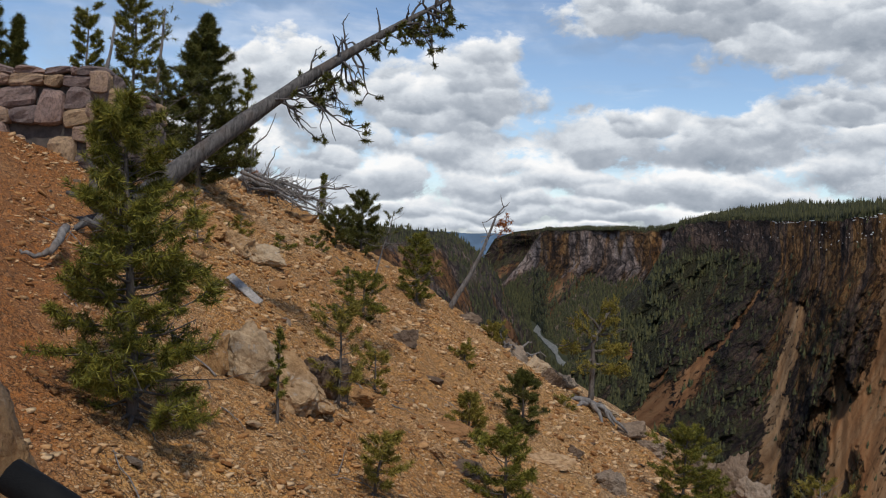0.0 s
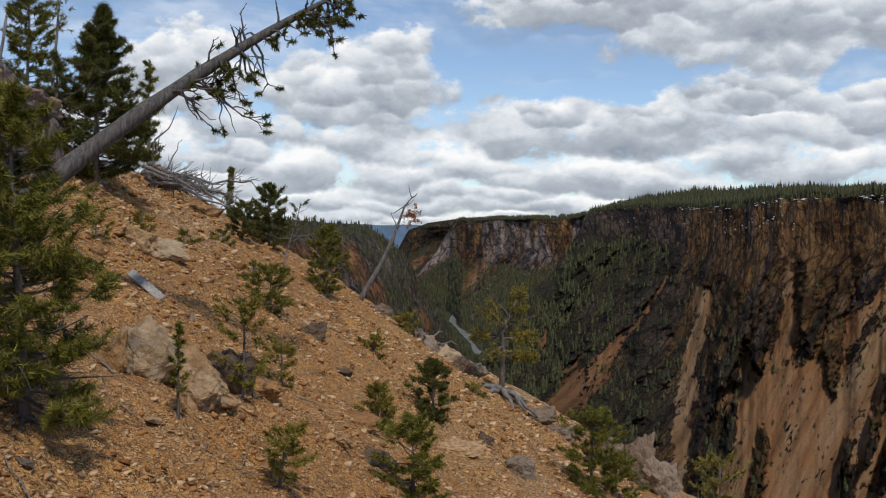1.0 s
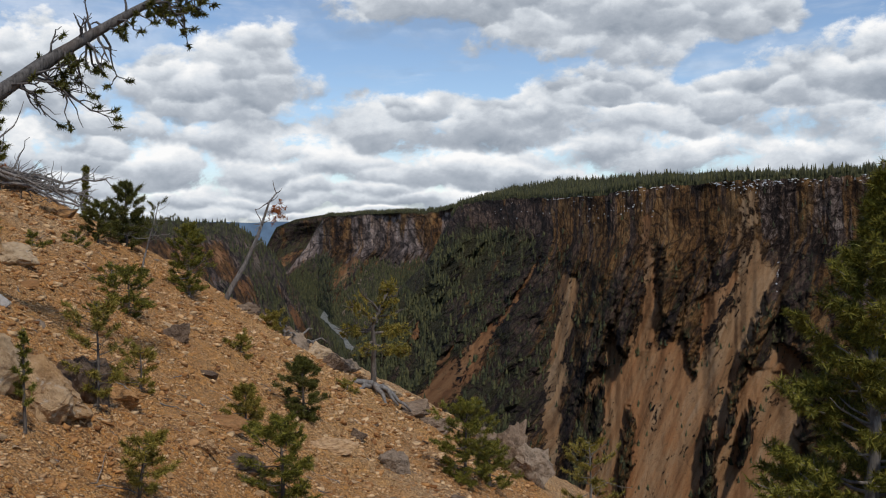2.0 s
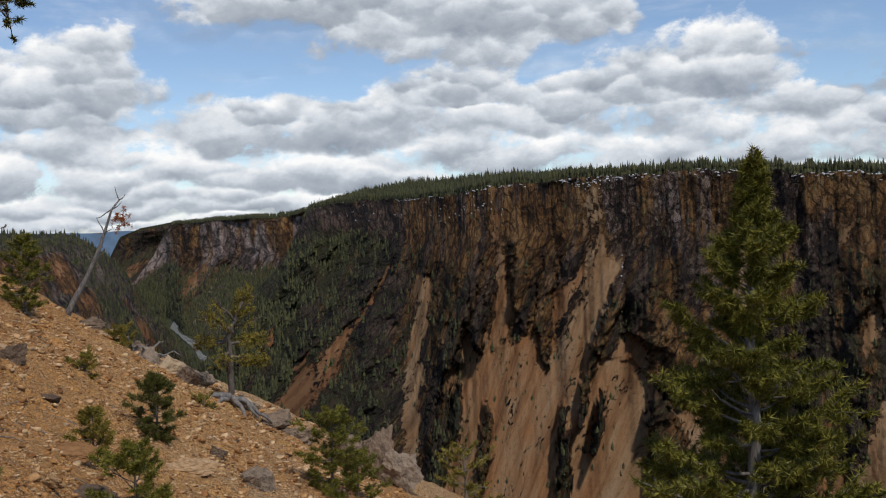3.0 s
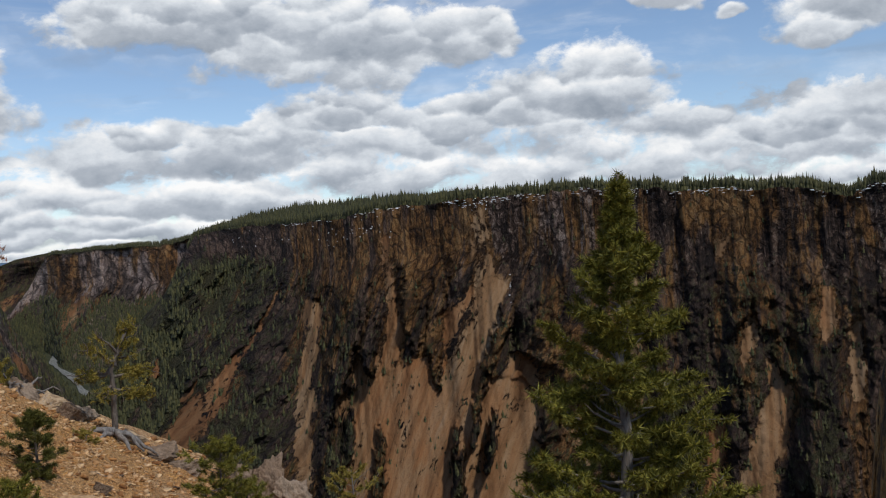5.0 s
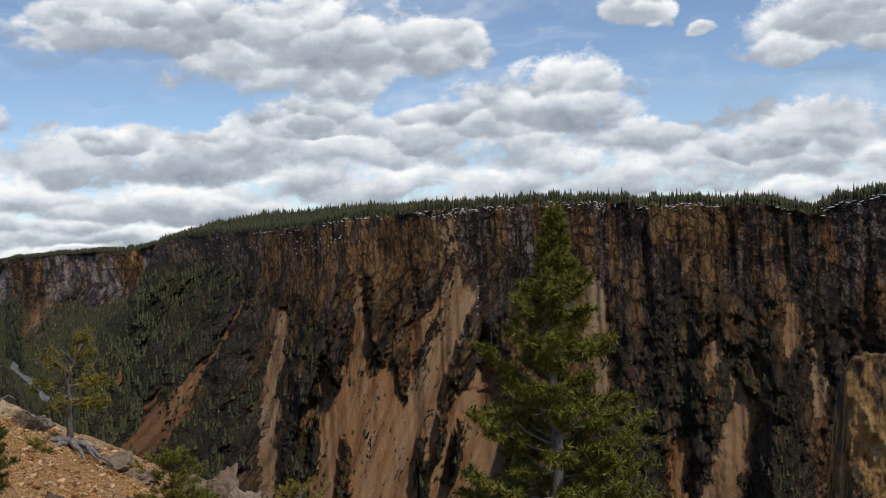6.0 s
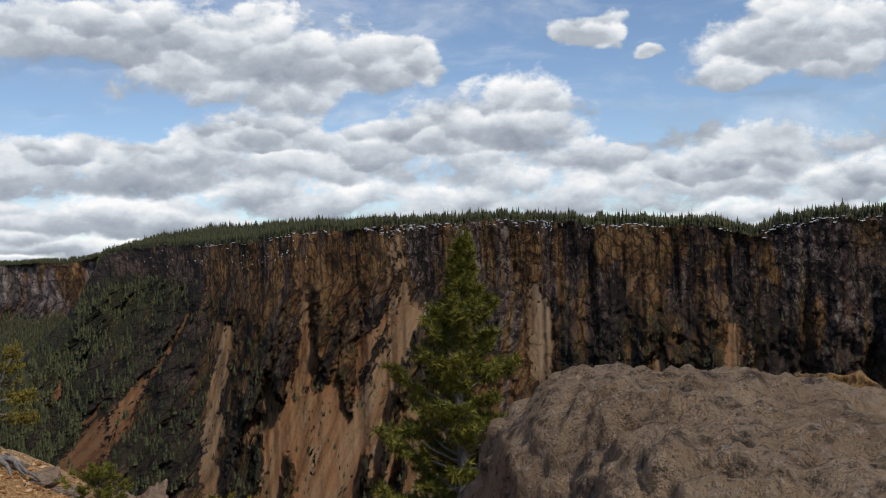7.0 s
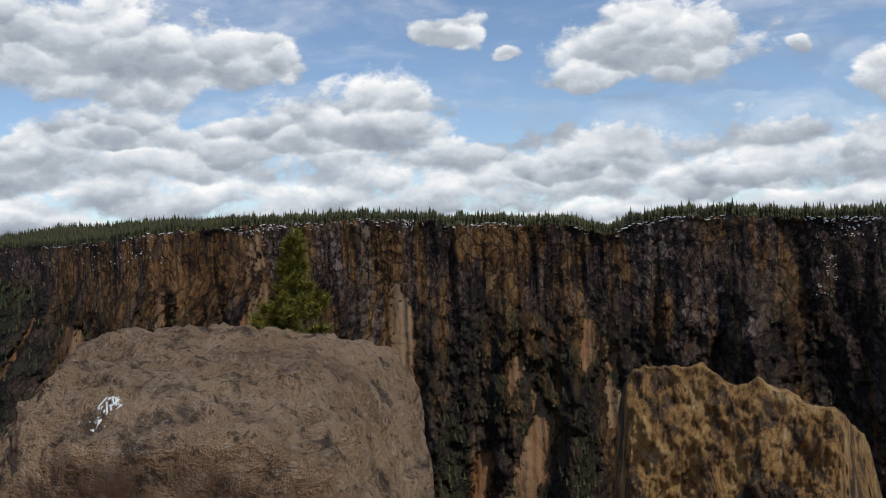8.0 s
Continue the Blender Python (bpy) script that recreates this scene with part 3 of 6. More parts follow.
# ---- the canyon's far wall, laid out by bearing (degrees) ----
RIM_B = [-48, -30, -23.5, -20.6, -16, -13, -10.5, -9.2, -6.8, -2, 1, 5, 8.2, 11.8, 14.7, 17.5, 19.2, 21.1, 24.2, 26.8, 27.5, 28.7, 29.8, 30.8, 31.6, 32.9, 36]
RIM_E = [1.0, 1.0, 1.12, 1.23, 1.54, 1.61, 1.5, .95, 1.46, 1.7, 1.88, 2.2, 2.01, 2.11, 1.82, 1.62, 1.33, 1.27, 1.28, .82, -.3, -2.4, -3.4, -4.4, -5.5, -7.24, -10.5]
RIM_R = [900, 870, 880, 890, 900, 910, 920, 925, 930, 960, 965, 980, 1000, 1020, 1050, 1080, 1130, 1230, 1420, 1560, 1570, 1560, 1540, 1520, 1500, 1470, 1400]
FOOT_B = [-48, -20, 0, 18, 22, 26, 29, 32, 34, 36]
FOOT_R = [720, 720, 760, 780, 800, 860, 960, 1120, 1230, 1300]
CLIFF_B = [-48, -10, 5, 14, 19, 22, 26, 27.5, 36]
CLIFF_F = [0.20, 0.20, 0.26, 0.22, 0.16, 0.11, 0.10, 0.02, 0.02]


def rim_r(b):
    return np.interp(b, RIM_B, RIM_R)


def rim_z(b):
    b = np.asarray(b, float)
    return CZ + rim_r(b) * np.tan(np.radians(np.interp(b, RIM_B, RIM_E))) + (6 * fbm(b * 1.1, b * 0 + 2, 4, 7) + 4 * fbm(b * 5, b * 0 + 6, 3, 8)) * sstep(b, 27.5, 26)


CHUTES = []


def chute(points, warm=0.0, orange=0.0):
    CHUTES.append((np.array(points, float), warm, orange))


# scree chutes: bearing, height and half width in degrees
chute([(20.73, -3.0, .2), (20.41, -3.5, .55), (20.92, -6.4, .50), (21.43, -10.2, .52), (21.76, -13.8, .44), (21.9, -17, .5)], 0, .3)
chute([(16.27, .2, .2), (16.25, -1.8, .34), (16.09, -4, .33), (16.11, -5.5, .52), (16.83, -7.4, .9), (17.7, -9.5, .75), (18.3, -11.7, .55), (19, -14, .55), (19.5, -17, .6)], .6, .6)
chute([(10.7, 1.5, .4), (10.97, -1.3, .6), (10.5, -3.2, .9), (11.1, -5.5, 1.3), (11.95, -7.7, 1.4), (13.6, -10.1, 1.6), (15.2, -12.4, 1.8), (16.6, -15, 2.2)], .4, .2)
chute([(9.3, -2.6, .12), (9.9, -3.6, .4), (10.6, -5, .6)], .2, .2)
chute([(11.4, -2.8, .4), (12.8, -5.2, .6), (13.5, -6.4, .5), (14.5, -7.6, 1.2), (16.3, -9.7, 1.4), (17.4, -12, 1.3), (18.6, -14, 1.2)], .2, .7)
chute([(9.15, -6.6, .2), (8.95, -7.6, 1.0), (9.0, -8.6, 1.2), (9.3, -9.6, .9), (9.9, -11, .6), (10.8, -13.3, .7), (11.4, -16, .9)], .1, .5)
chute([(19.1, -4.5, .1), (18.5, -6.1, .3), (17.95, -7.6, .45), (17.9, -9, .6)], .2, .4)
chute([(22.05, -2.0, .06), (23, -3.5, .10), (24, -5.2, .13), (24.9, -6.1, .26), (26.6, -8.3, 1.1), (28.3, -10, 1.1), (29.3, -11.4, .6)], .3, 1.0)
chute([(27.0, -7.0, .12), (28, -8.2, .3)], .2, .8)
chute([(29.2, -5.6, .10), (29.3, -6.2, .16), (29.6, -7.2, .08)], .2, 1.0)
chute([(3.1, -1.2, .2), (2.95, -2.2, .5), (2.8, -3.4, .8), (2.72, -5.3, .75), (2.5, -7.9, .55), (2.3, -10, .35)], .2, .1)
chute([(-3.8, -5.2, .15), (-3.63, -6.8, .55), (-3.4, -7.9, .15)], .3, .3)
chute([(-9.1, -5.7, .15), (-9, -7.9, .5), (-8.95, -9.9, .3)], .2, .2)
chute([(-4.6, -7.6, .15), (-5.2, -9.4, .6), (-4.8, -11.2, .8), (-3.9, -13.2, 1.0), (-3.4, -16, 1.4)], .2, .3)
chute([(-1.8, -11, .2), (-1.4, -13.2, .8), (-1.2, -16, 1.2)], .5, 1.0)
chute([(-7.8, -3.8, .15), (-7.9, -5, .5), (-7.66, -6.6, .2)], .8, .4)
chute([(-2.5, -.9, .9), (-2.45, -1.4, .35), (-2.3, -2.2, .1)], .9, .3)
chute([(5.6, -9.8, .2), (5.6, -12, .5), (5.9, -16, .8)], .2, .4)

RIBS = []


def rib_line(points):
    RIBS.append((np.array(points, float), 0.0, 0.0))


# wooded and craggy ribs that stand between the chutes
rib_line([(18.6, -1, .8), (18.5, -3.9, 1.2), (19.3, -7, .75), (19.45, -8.3, .2)])
rib_line([(17.9, -4, .5), (17.6, -6.2, .5), (17.5, -7.4, .12)])
rib_line([(19.5, -9, .25), (19.8, -11.4, .5), (20.1, -12.6, .7), (20.4, -16, .7)])
rib_line([(18.7, -9.3, .15), (18.9, -10.6, .35), (19.2, -12, .3)])
rib_line([(14.4, -.9, .9), (14.9, -4.6, .7), (14.8, -6.4, .12)])
rib_line([(13.2, -2, .5), (13.6, -4.6, .5), (13.85, -7.3, .35), (13.9, -8.8, .1)])
rib_line([(9.3, -3.4, .4), (9.6, -4.6, .4), (10.5, -6.6, .32), (11.6, -9.4, .25), (11.9, -11.5, .2)])
rib_line([(12.9, -10.6, .1), (12.8, -12.3, .3), (13, -14, .35), (13.2, -16, .4)])
rib_line([(17.2, -10.4, .08), (17.3, -12.2, .3), (17.7, -15, .4)])
rib_line([(10.6, -9.8, .12), (10.9, -12, .25), (11.2, -13, .2)])
rib_line([(7.6, -9.6, .2), (7.2, -11.4, .9), (7, -14, 1.1), (7, -17, 1.2)])
rib_line([(.4, -7.5, .3), (.2, -10.5, .9), (.2, -15, 1.2)])
rib_line([(-7.2, -7.6, .3), (-7.4, -10, .9), (-7.2, -14, 1.4)])


def line_mask(lines, b, e, wig, lo, hi, soft=0.3):
    """Masks of strokes down the wall: how far inside one is, its warmth and its hue."""
    k, warm, hue = np.zeros_like(b), np.zeros_like(b), np.zeros_like(b)
    for pts, w, o in lines:
        p = pts[np.argsort(-pts[:, 1])]
        cb, hw = np.interp(-e, -p[:, 1], p[:, 0]), np.interp(-e, -p[:, 1], p[:, 2])
        inside = sstep(e, p[0, 1] + soft, p[0, 1] - soft) * sstep(e, p[-1, 1] - 0.4, p[-1, 1] + 0.2)
        m = sstep(np.abs(b + wig - cb) / hw, hi, lo) * inside
        hue = np.where(m > k, o, hue)
        k = np.maximum(k, m)
        warm = np.maximum(warm, w * m)
    return k, warm, hue


def fall_line(B, E):
    """Bearing from which the fall line through a point comes."""
    return B - np.interp(B, [-26, -5, 3, 9, 14, 20, 24, 29], [-.08, 0, .08, .38, .45, .42, .6, .78]) * np.maximum(0.0, -1.0 - E)


def wall_fields(B, W):
    """Distance, height and masks of the far wall at a bearing and a way down it (0 rim, 1 foot)."""
    R0, F0, zr = rim_r(B), np.interp(B, FOOT_B, FOOT_R), rim_z(B)
    cf = np.interp(B, CLIFF_B, CLIFF_F) * (1 + 1.1 * fbm(B * 0.55, B * 0 + 4, 5, 107, 0.6))
    drop = zr - (FLOOR - 6)
    g = np.where(W < cf, 0.13 * W / np.maximum(cf, .01), 0.13 + 0.87 * (W - cf) / (1 - cf))
    Z = zr - drop * W
    R = R0 + (F0 - R0) * g
    E = np.degrees(np.arctan2(Z - CZ, R))
    F = np.radians(fall_line(B, E)) * np.minimum(R0, 1250)
    wig = 0.40 * fbm(B * 1.1, E * 0.8, 3, 91) + 0.85 * fbm(B * 3.2, E * 2.2, 6, 95, 0.70)
    scree, warm, hue = line_mask(CHUTES, B, E, wig, 0.45, 1.55)
    scree = scree * (1 - 0.26 * sstep(E, -4.5, -0.5)) * (0.86 + 0.5 * fbm(F / 14, Z / 40, 4, 93))
    halo, _, _ = line_mask(CHUTES, B, E, 0.6 * wig, 0.6, 2.6, 1.0)
    ribs, _, _ = line_mask(RIBS, B, E, wig, 0.6, 1.4)
    # the fans in which the chutes end
    fan_top = np.interp(B, [5.0, 6, 7.5, 9, 10.6, 12, 13.5, 15, 16.8, 18, 19.4, 20.2], [-14, -10.5, -9.5, -7.6, -8, -6.5, -8.2, -6.9, -7.2, -7.7, -8.4, -10])
    fan = sstep(E + 0.8 * wig, fan_top + 0.5, fan_top - 0.6) * sstep(B + wig, 5.0, 6.6) * sstep(B + wig, 20.4, 19.7)
    hue = np.where(fan > scree, 0.55 + 0.8 * fbm(F / 40, Z / 200, 3, 99), hue)
    main = sstep(B, -26, -20) * sstep(B, 24, 20)
    low = sstep(W, cf * 0.85, cf + 0.12)
    gully = ridge(F / 46, Z / 420, 4, 101) - 0.36
    streaks = sstep(gully + 0.5 * fbm(F / 12, Z / 70, 4, 103), -0.10, -0.34) * sstep(W, cf * 0.5, cf + 0.2)
    streaks = streaks * np.interp(B, [-26, -16, -9, 4, 8, 21, 26], [.35, .45, .8, .75, .6, .65, .3])
    scree = np.maximum(np.maximum(scree, 0.9 * fan), streaks * 0.85) * (1 - 0.95 * ribs)
    bare = np.maximum(np.maximum(scree, fan), 0.8 * halo) * (1 - ribs)
    # relief: buttresses, columns and crags stand out of the smooth scree
    keep = (1 - 0.85 * bare) * sstep(W, 0.0, 0.02) * sstep(W, 1.0, 0.9)
    cliff = sstep(W, cf + 0.06, cf * 0.8) * sstep(B, 27.5, 26) * np.interp(B, [-12, -8], [.45, 1])
    butt = ridge(F / 105, Z / 600, 4, 121) - 0.45
    col = ridge(F / 15, Z / 110, 4, 131) - 0.45
    crag = ridge(F / 34 + 0.5 * fbm(F / 20, Z / 20, 3, 141), Z / 52 + 0.4 * fbm(F / 15, Z / 15, 3, 142), 5, 143) - 0.45
    knob = fbm(F / 11, Z / 12, 5, 151, 0.62)
    push = butt * (16 + 70 * low) + col * (9 * cliff + 4) + crag * (9 + 26 * low) * (1 - 0.5 * cliff) + knob * (5 + 15 * low) + gully * 22 * low
    R = R - (push * keep + 12 * low * (1 - bare) * keep + 12 * ribs * low) * np.interp(B, [24, 30], [1, 1.2])
    # woods and shrubs
    wood = np.interp(B, [-26, -8, 4, 10, 18, 21, 24, 27, 30], [.30, .26, .24, .20, .32, .54, .76, .86, .92])
    veg = wood + 1.15 * fbm(F / 75, Z / 85, 5, 177) + 0.45 * fbm(F / 16, Z / 22, 4, 178)
    veg = veg * sstep(W, cf * 0.6, cf + 0.12) * (1 - scree)
    veg = np.maximum(veg, ribs * sstep(E, -5.5, -8.5) * (0.62 + 0.5 * fbm(F / 20, Z / 20, 3, 179)))
    veg = np.maximum(veg, (0.8 + 0.8 * fbm(F / 60, Z / 60, 3, 180)) * sstep(B, 26.6, 28) * (1 - scree))
    # ochre staining
    hot = warm + 0.55 * np.exp(-((B - 15.5) / 2.2) ** 2 - ((E + 1.5) / 2.4) ** 2) + 0.55 * np.exp(-((B + 3) / 2.6) ** 2 - ((E - .4) / 1.4) ** 2)
    hot = hot + 0.5 * np.exp(-((B - 10.8) / 0.9) ** 2 - ((E - .4) / 2.0) ** 2) + 0.55 * np.exp(-((B - 3.2) / 0.9) ** 2 - ((E - .6) / 1.4) ** 2)
    hot = hot + 0.35 * np.exp(-((B + 7) / 2.0) ** 2 - ((E + 4) / 2.5) ** 2) + 0.4 * np.exp(-((B - 20.8) / 1.0) ** 2 - ((E + .6) / 1.2) ** 2)
    hot = hot + 0.22 * main * np.interp(B, [-12, -8], [.2, 1]) + 0.5 * sstep(fbm(F / 30, Z / 240, 4, 841, 0.58), 0.04, 0.2) * main * np.interp(B, [-12, -8], [.5, 1])
    pale = np.interp(B, [-26, -12, -8, 4, 8, 16, 21, 26], [.20, .20, .18, .24, .16, .14, .16, .20]) + 0.7 * fbm(F / 60, Z / 120, 4, 851)
    pale = pale + 0.5 * np.exp(-((B - 6.0) / 1.6) ** 2 - ((E - .6) / 1.3) ** 2) + 0.35 * np.exp(-((B + 15.5) / 2.5) ** 2 - ((E + 4.2) / 1.6) ** 2)
    return R, Z, E, np.clip(scree, 0, 1), np.clip(veg, 0, 1), np.clip(hot, 0, 1), np.clip(pale, 0, 1), cliff, np.clip(hue, 0, 1), F


def polar(B, R, Z):
    a = np.radians(B)
    return np.stack([CX - np.sin(a) * R, CY + np.cos(a) * R, Z], -1)


def rock_sheet(name, B, R, Z, tone, shade, flow):
    """A stretch of canyon side with its masks: tone (scree, woods, ochre), shade (paleness, columns, hue) and flow (across, down)."""
    n, m = B.shape
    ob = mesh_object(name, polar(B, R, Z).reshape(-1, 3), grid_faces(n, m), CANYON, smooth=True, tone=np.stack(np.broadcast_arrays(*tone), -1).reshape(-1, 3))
    for key, fields in (("shade", shade), ("flow", (*flow, 0 * B))):
        data = np.stack([np.broadcast_to(f, B.shape) for f in fields] + [np.ones(B.shape)], -1)
        ob.data.color_attributes.new(key, "FLOAT_COLOR", "POINT").data.foreach_set("color", data.astype(np.float32).ravel())
    return ob


def make_far_wall():
    bs = np.concatenate([np.arange(-48, -26, 0.3), np.arange(-26, 33.9, 0.066)])
    ws = np.concatenate([np.linspace(0, 0.3, 115), np.linspace(0.3, 0.86, 155)[1:], np.linspace(0.86, 1, 12)[1:]])
    B, W = np.meshgrid(bs, ws, indexing="ij")
    R, Z, E, scree, veg, hot, pale, cliff, hue, F = wall_fields(B, W)
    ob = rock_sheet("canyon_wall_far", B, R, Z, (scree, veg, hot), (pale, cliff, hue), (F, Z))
    tagged(ob, "dark rhyolite canyon wall with ochre scree chutes below a cliff", "canyon wall", kind="structure")
    # the forested plateau behind the rim
    bs = np.arange(-48, 27.4, 0.2)
    ds = np.concatenate([[0], np.geomspace(6, 900, 26)])
    B, D = np.meshgrid(bs, ds, indexing="ij")
    Z = plateau_z(B, D)
    Z[:, 0] = rim_z(B[:, 0]) - 0.4
    ob = rock_sheet("plateau", B, rim_r(B) + D, Z, (0 * Z, 0 * Z + 0.9, 0 * Z), (0 * Z, 0 * Z, 0 * Z), (B * 17, D))
    tagged(ob, "dark forested plateau behind the canyon rim", "plateau", kind="structure")


def plateau_z(B, D):
    rise = np.interp(B, [-40, -10, 5, 11, 17, 21, 24, 26.8], [.006, .008, .018, .040, .064, .082, .055, .010])
    return rim_z(B) + rise * np.minimum(D, 520) + 2.0 * fbm(B * 2, D / 60, 3, 201) * sstep(D, 0, 40)


# ---- the cliffs round the bend, up the river ----
MID_B = [25.0, 26.9, 28, 31, 34, 34.46, 34.85, 35.43, 36.2, 36.7, 37.4]
MID_E = [.9, .75, .50, .45, .32, .26, -.35, -1.34, -2.33, -2.92, -3.8]
MID_R = [2450, 2500, 2580, 2780, 3080, 3230, 3280, 3260, 3220, 3180, 3120]
MID_FOOT = [1950, 1950, 1950, 2080, 2430, 2760, 2950, 3020, 3040, 3040, 3000]


def mid_fields(B, W):
    R0, F0 = np.interp(B, MID_B, MID_R), np.interp(B, MID_B, MID_FOOT)
    zr = CZ + R0 * np.tan(np.radians(np.interp(B, MID_B, MID_E))) + 8 * fbm(B * 2.4, B * 0, 4, 251)
    cf = np.interp(B, [25, 27, 28, 31, 34, 34.6, 36], [.30, .34, .46, .48, .40, .30, .10]) * (1 + 0.35 * fbm(B * 2.2, B * 0 + 5, 4, 257))
    g = np.where(W < cf, 0.20 * W / cf, 0.20 + 0.80 * (W - cf) / (1 - cf))
    Z = zr - (zr - FLOOR + 3) * W
    R = R0 + (F0 - R0) * g
    E = np.degrees(np.arctan2(Z - CZ, R))
    F = np.radians(B - 0.55 * np.maximum(0.0, -1.5 - E)) * 2500
    cliff = sstep(W, cf + 0.10, cf * 0.85)
    butt, col = ridge(F / 190, Z / 700, 4, 261) - 0.45, ridge(F / 36, Z / 240, 4, 263) - 0.45
    keep = sstep(W, 0, 0.03) * sstep(W, 1, 0.9)
    R = R - keep * (butt * (90 + 90 * (1 - cliff)) + col * (34 * cliff + 12) + 26 * fbm(F / 24, Z / 28, 4, 265))
    veg = sstep(W, cf * 0.75, cf + 0.16) * (0.62 + 1.1 * fbm(F / 110, Z / 60, 4, 267)) + 0.42 * sstep(col, 0.0, -0.25) * cliff * sstep(W, 0.06, cf) + 0.9 * sstep(W, 0.03, 0.0)
    hot = 0.75 * np.exp(-((B - 34.0) / 0.5) ** 2) + 0.45 * np.exp(-((B - 28.2) / 0.5) ** 2) + 0.25 + 0.6 * fbm(F / 120, Z / 300, 3, 269)
    scree = 0.62 * sstep(fbm(F / 50, Z / 160, 4, 271), 0.10, 0.24) * (1 - cliff) * np.interp(W, [cf.min(), 0.7, 0.8], [1, 1, 0])
    return R, Z, np.clip(scree, 0, 1), np.clip(veg, 0, 1), np.clip(hot, 0, 1), cliff, F


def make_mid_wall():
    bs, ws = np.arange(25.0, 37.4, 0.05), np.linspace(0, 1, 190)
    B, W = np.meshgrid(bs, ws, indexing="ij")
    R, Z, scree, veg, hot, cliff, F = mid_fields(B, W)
    # near-full paleness puts the bend's sunlight and haze into the rock colour
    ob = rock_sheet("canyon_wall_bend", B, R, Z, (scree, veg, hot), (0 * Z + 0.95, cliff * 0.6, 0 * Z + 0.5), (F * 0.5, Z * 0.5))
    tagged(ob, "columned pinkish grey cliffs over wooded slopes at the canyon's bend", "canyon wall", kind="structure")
    bs, ds = np.arange(25.0, 34.6, 0.1), np.concatenate([[0], np.geomspace(10, 700, 14)])
    B, D = np.meshgrid(bs, ds, indexing="ij")
    R, Z = mid_top(B, D)
    ob = rock_sheet("plateau_bend", B, R, Z, (0 * Z, 0 * Z + 0.9, 0 * Z), (0 * Z, 0 * Z, 0 * Z), (B * 30, D))
    tagged(ob, "dark wooded plateau over the cliffs of the bend", "plateau", kind="structure")
    # the next headland up the canyon
    bs, ws = np.arange(32.5, 38.0, 0.05), np.linspace(0, 1, 110)
    B, W = np.meshgrid(bs, ws, indexing="ij")
    top = np.interp(B, [32.5, 34.46, 36.03, 37.11, 37.4, 38], [.55, .40, .15, -.28, -.8, -2.0])
    E = top - 3.6 * W
    F = np.radians(B - 0.6 * np.maximum(0.0, -1.0 - E)) * 3600
    R = 3750 - 420 * sstep(W, 0.30, 1.0) - 60 * (ridge(F / 200, W * 2, 4, 281) - 0.45) * sstep(W, 0, .08)
    Z = CZ + np.tan(np.radians(E)) * R
    cliff = sstep(W, 0.46, 0.34)
    bare = sstep(W, 0.40, 0.52) * sstep(fbm(F / 90, W * 5, 3, 283), -0.05, 0.12) * sstep(W, 0.85, 0.6)
    veg = (0.45 + fbm(F / 150, W * 8, 4, 285)) * (1 - cliff) * (1 - bare) + 0.9 * sstep(W, 0.06, 0.0)
    # growth raised and paleness cut to put hazy shade into the headland's colour
    ob = rock_sheet("canyon_headland", B, R, Z, (0.5 * bare, np.clip(veg + 0.42, 0, 1), 0 * B + 0.08), (0 * B + 0.10, cliff * 0.5, 0 * B + 0.9), (F * 0.4, Z * 0.4))
    tagged(ob, "far brown headland with orange scree at its foot", "canyon wall", kind="structure")


def mid_top(B, D):
    R0 = np.interp(B, MID_B, MID_R)
    zr = CZ + R0 * np.tan(np.radians(np.interp(B, MID_B, MID_E))) + 8 * fbm(B * 2.4, B * 0, 4, 251)
    return R0 + D, zr - 1 + np.interp(B, [25, 27, 31, 34.6], [.03, .022, .020, .010]) * np.minimum(D, 600)


SIDE_B = [32.6, 33.4, 34.22, 34.81, 35.81, 36.5, 36.8, 37.8, 39.0, 39.9, 41.3, 43.4, 47, 52, 58]
SIDE_E = [-9.4, -7.9, -6.45, -5.47, -4.1, -3.12, -2.4, -1.25, -.36, .0, .02, .18, .3, .4, .4]


def side_fields(B, W):
    sky = np.interp(B, SIDE_B, SIDE_E)
    R = np.minimum(2300.0, 236 / np.tan(np.radians(np.maximum(-sky, 0.5)))) - 1300 * np.sqrt(W) * np.interp(B, [32.6, 36], [.35, 1]) - 500 * sstep(B, 44, 54) * (1 - W)
    E = sky - 9.5 * W ** 1.1 - 0.3 * W
    F = np.radians(B + 0.55 * np.maximum(0.0, sky - E)) * 1900
    R = R + 70 * (ridge(F / 130, W * 2, 4, 211) - 0.45) * sstep(W, 0, .1)
    Z = CZ + np.tan(np.radians(E)) * R + 10 * fbm(F / 30, W * 14, 4, 221) * sstep(W, 0, .08)
    bare = sstep(W, 0.07, 0.20) * sstep(W, 0.62, 0.36) * sstep(fbm(F / 110, W * 5, 4, 233) + np.interp(B, [34.5, 36, 38, 40, 45], [-.2, .10, .17, .20, .2]), 0.0, 0.14)
    veg = (0.70 + 0.8 * fbm(F / 120, W * 9, 4, 231)) * (1 - 0.95 * bare)
    return R, Z, np.clip(veg, 0, 1), bare, F


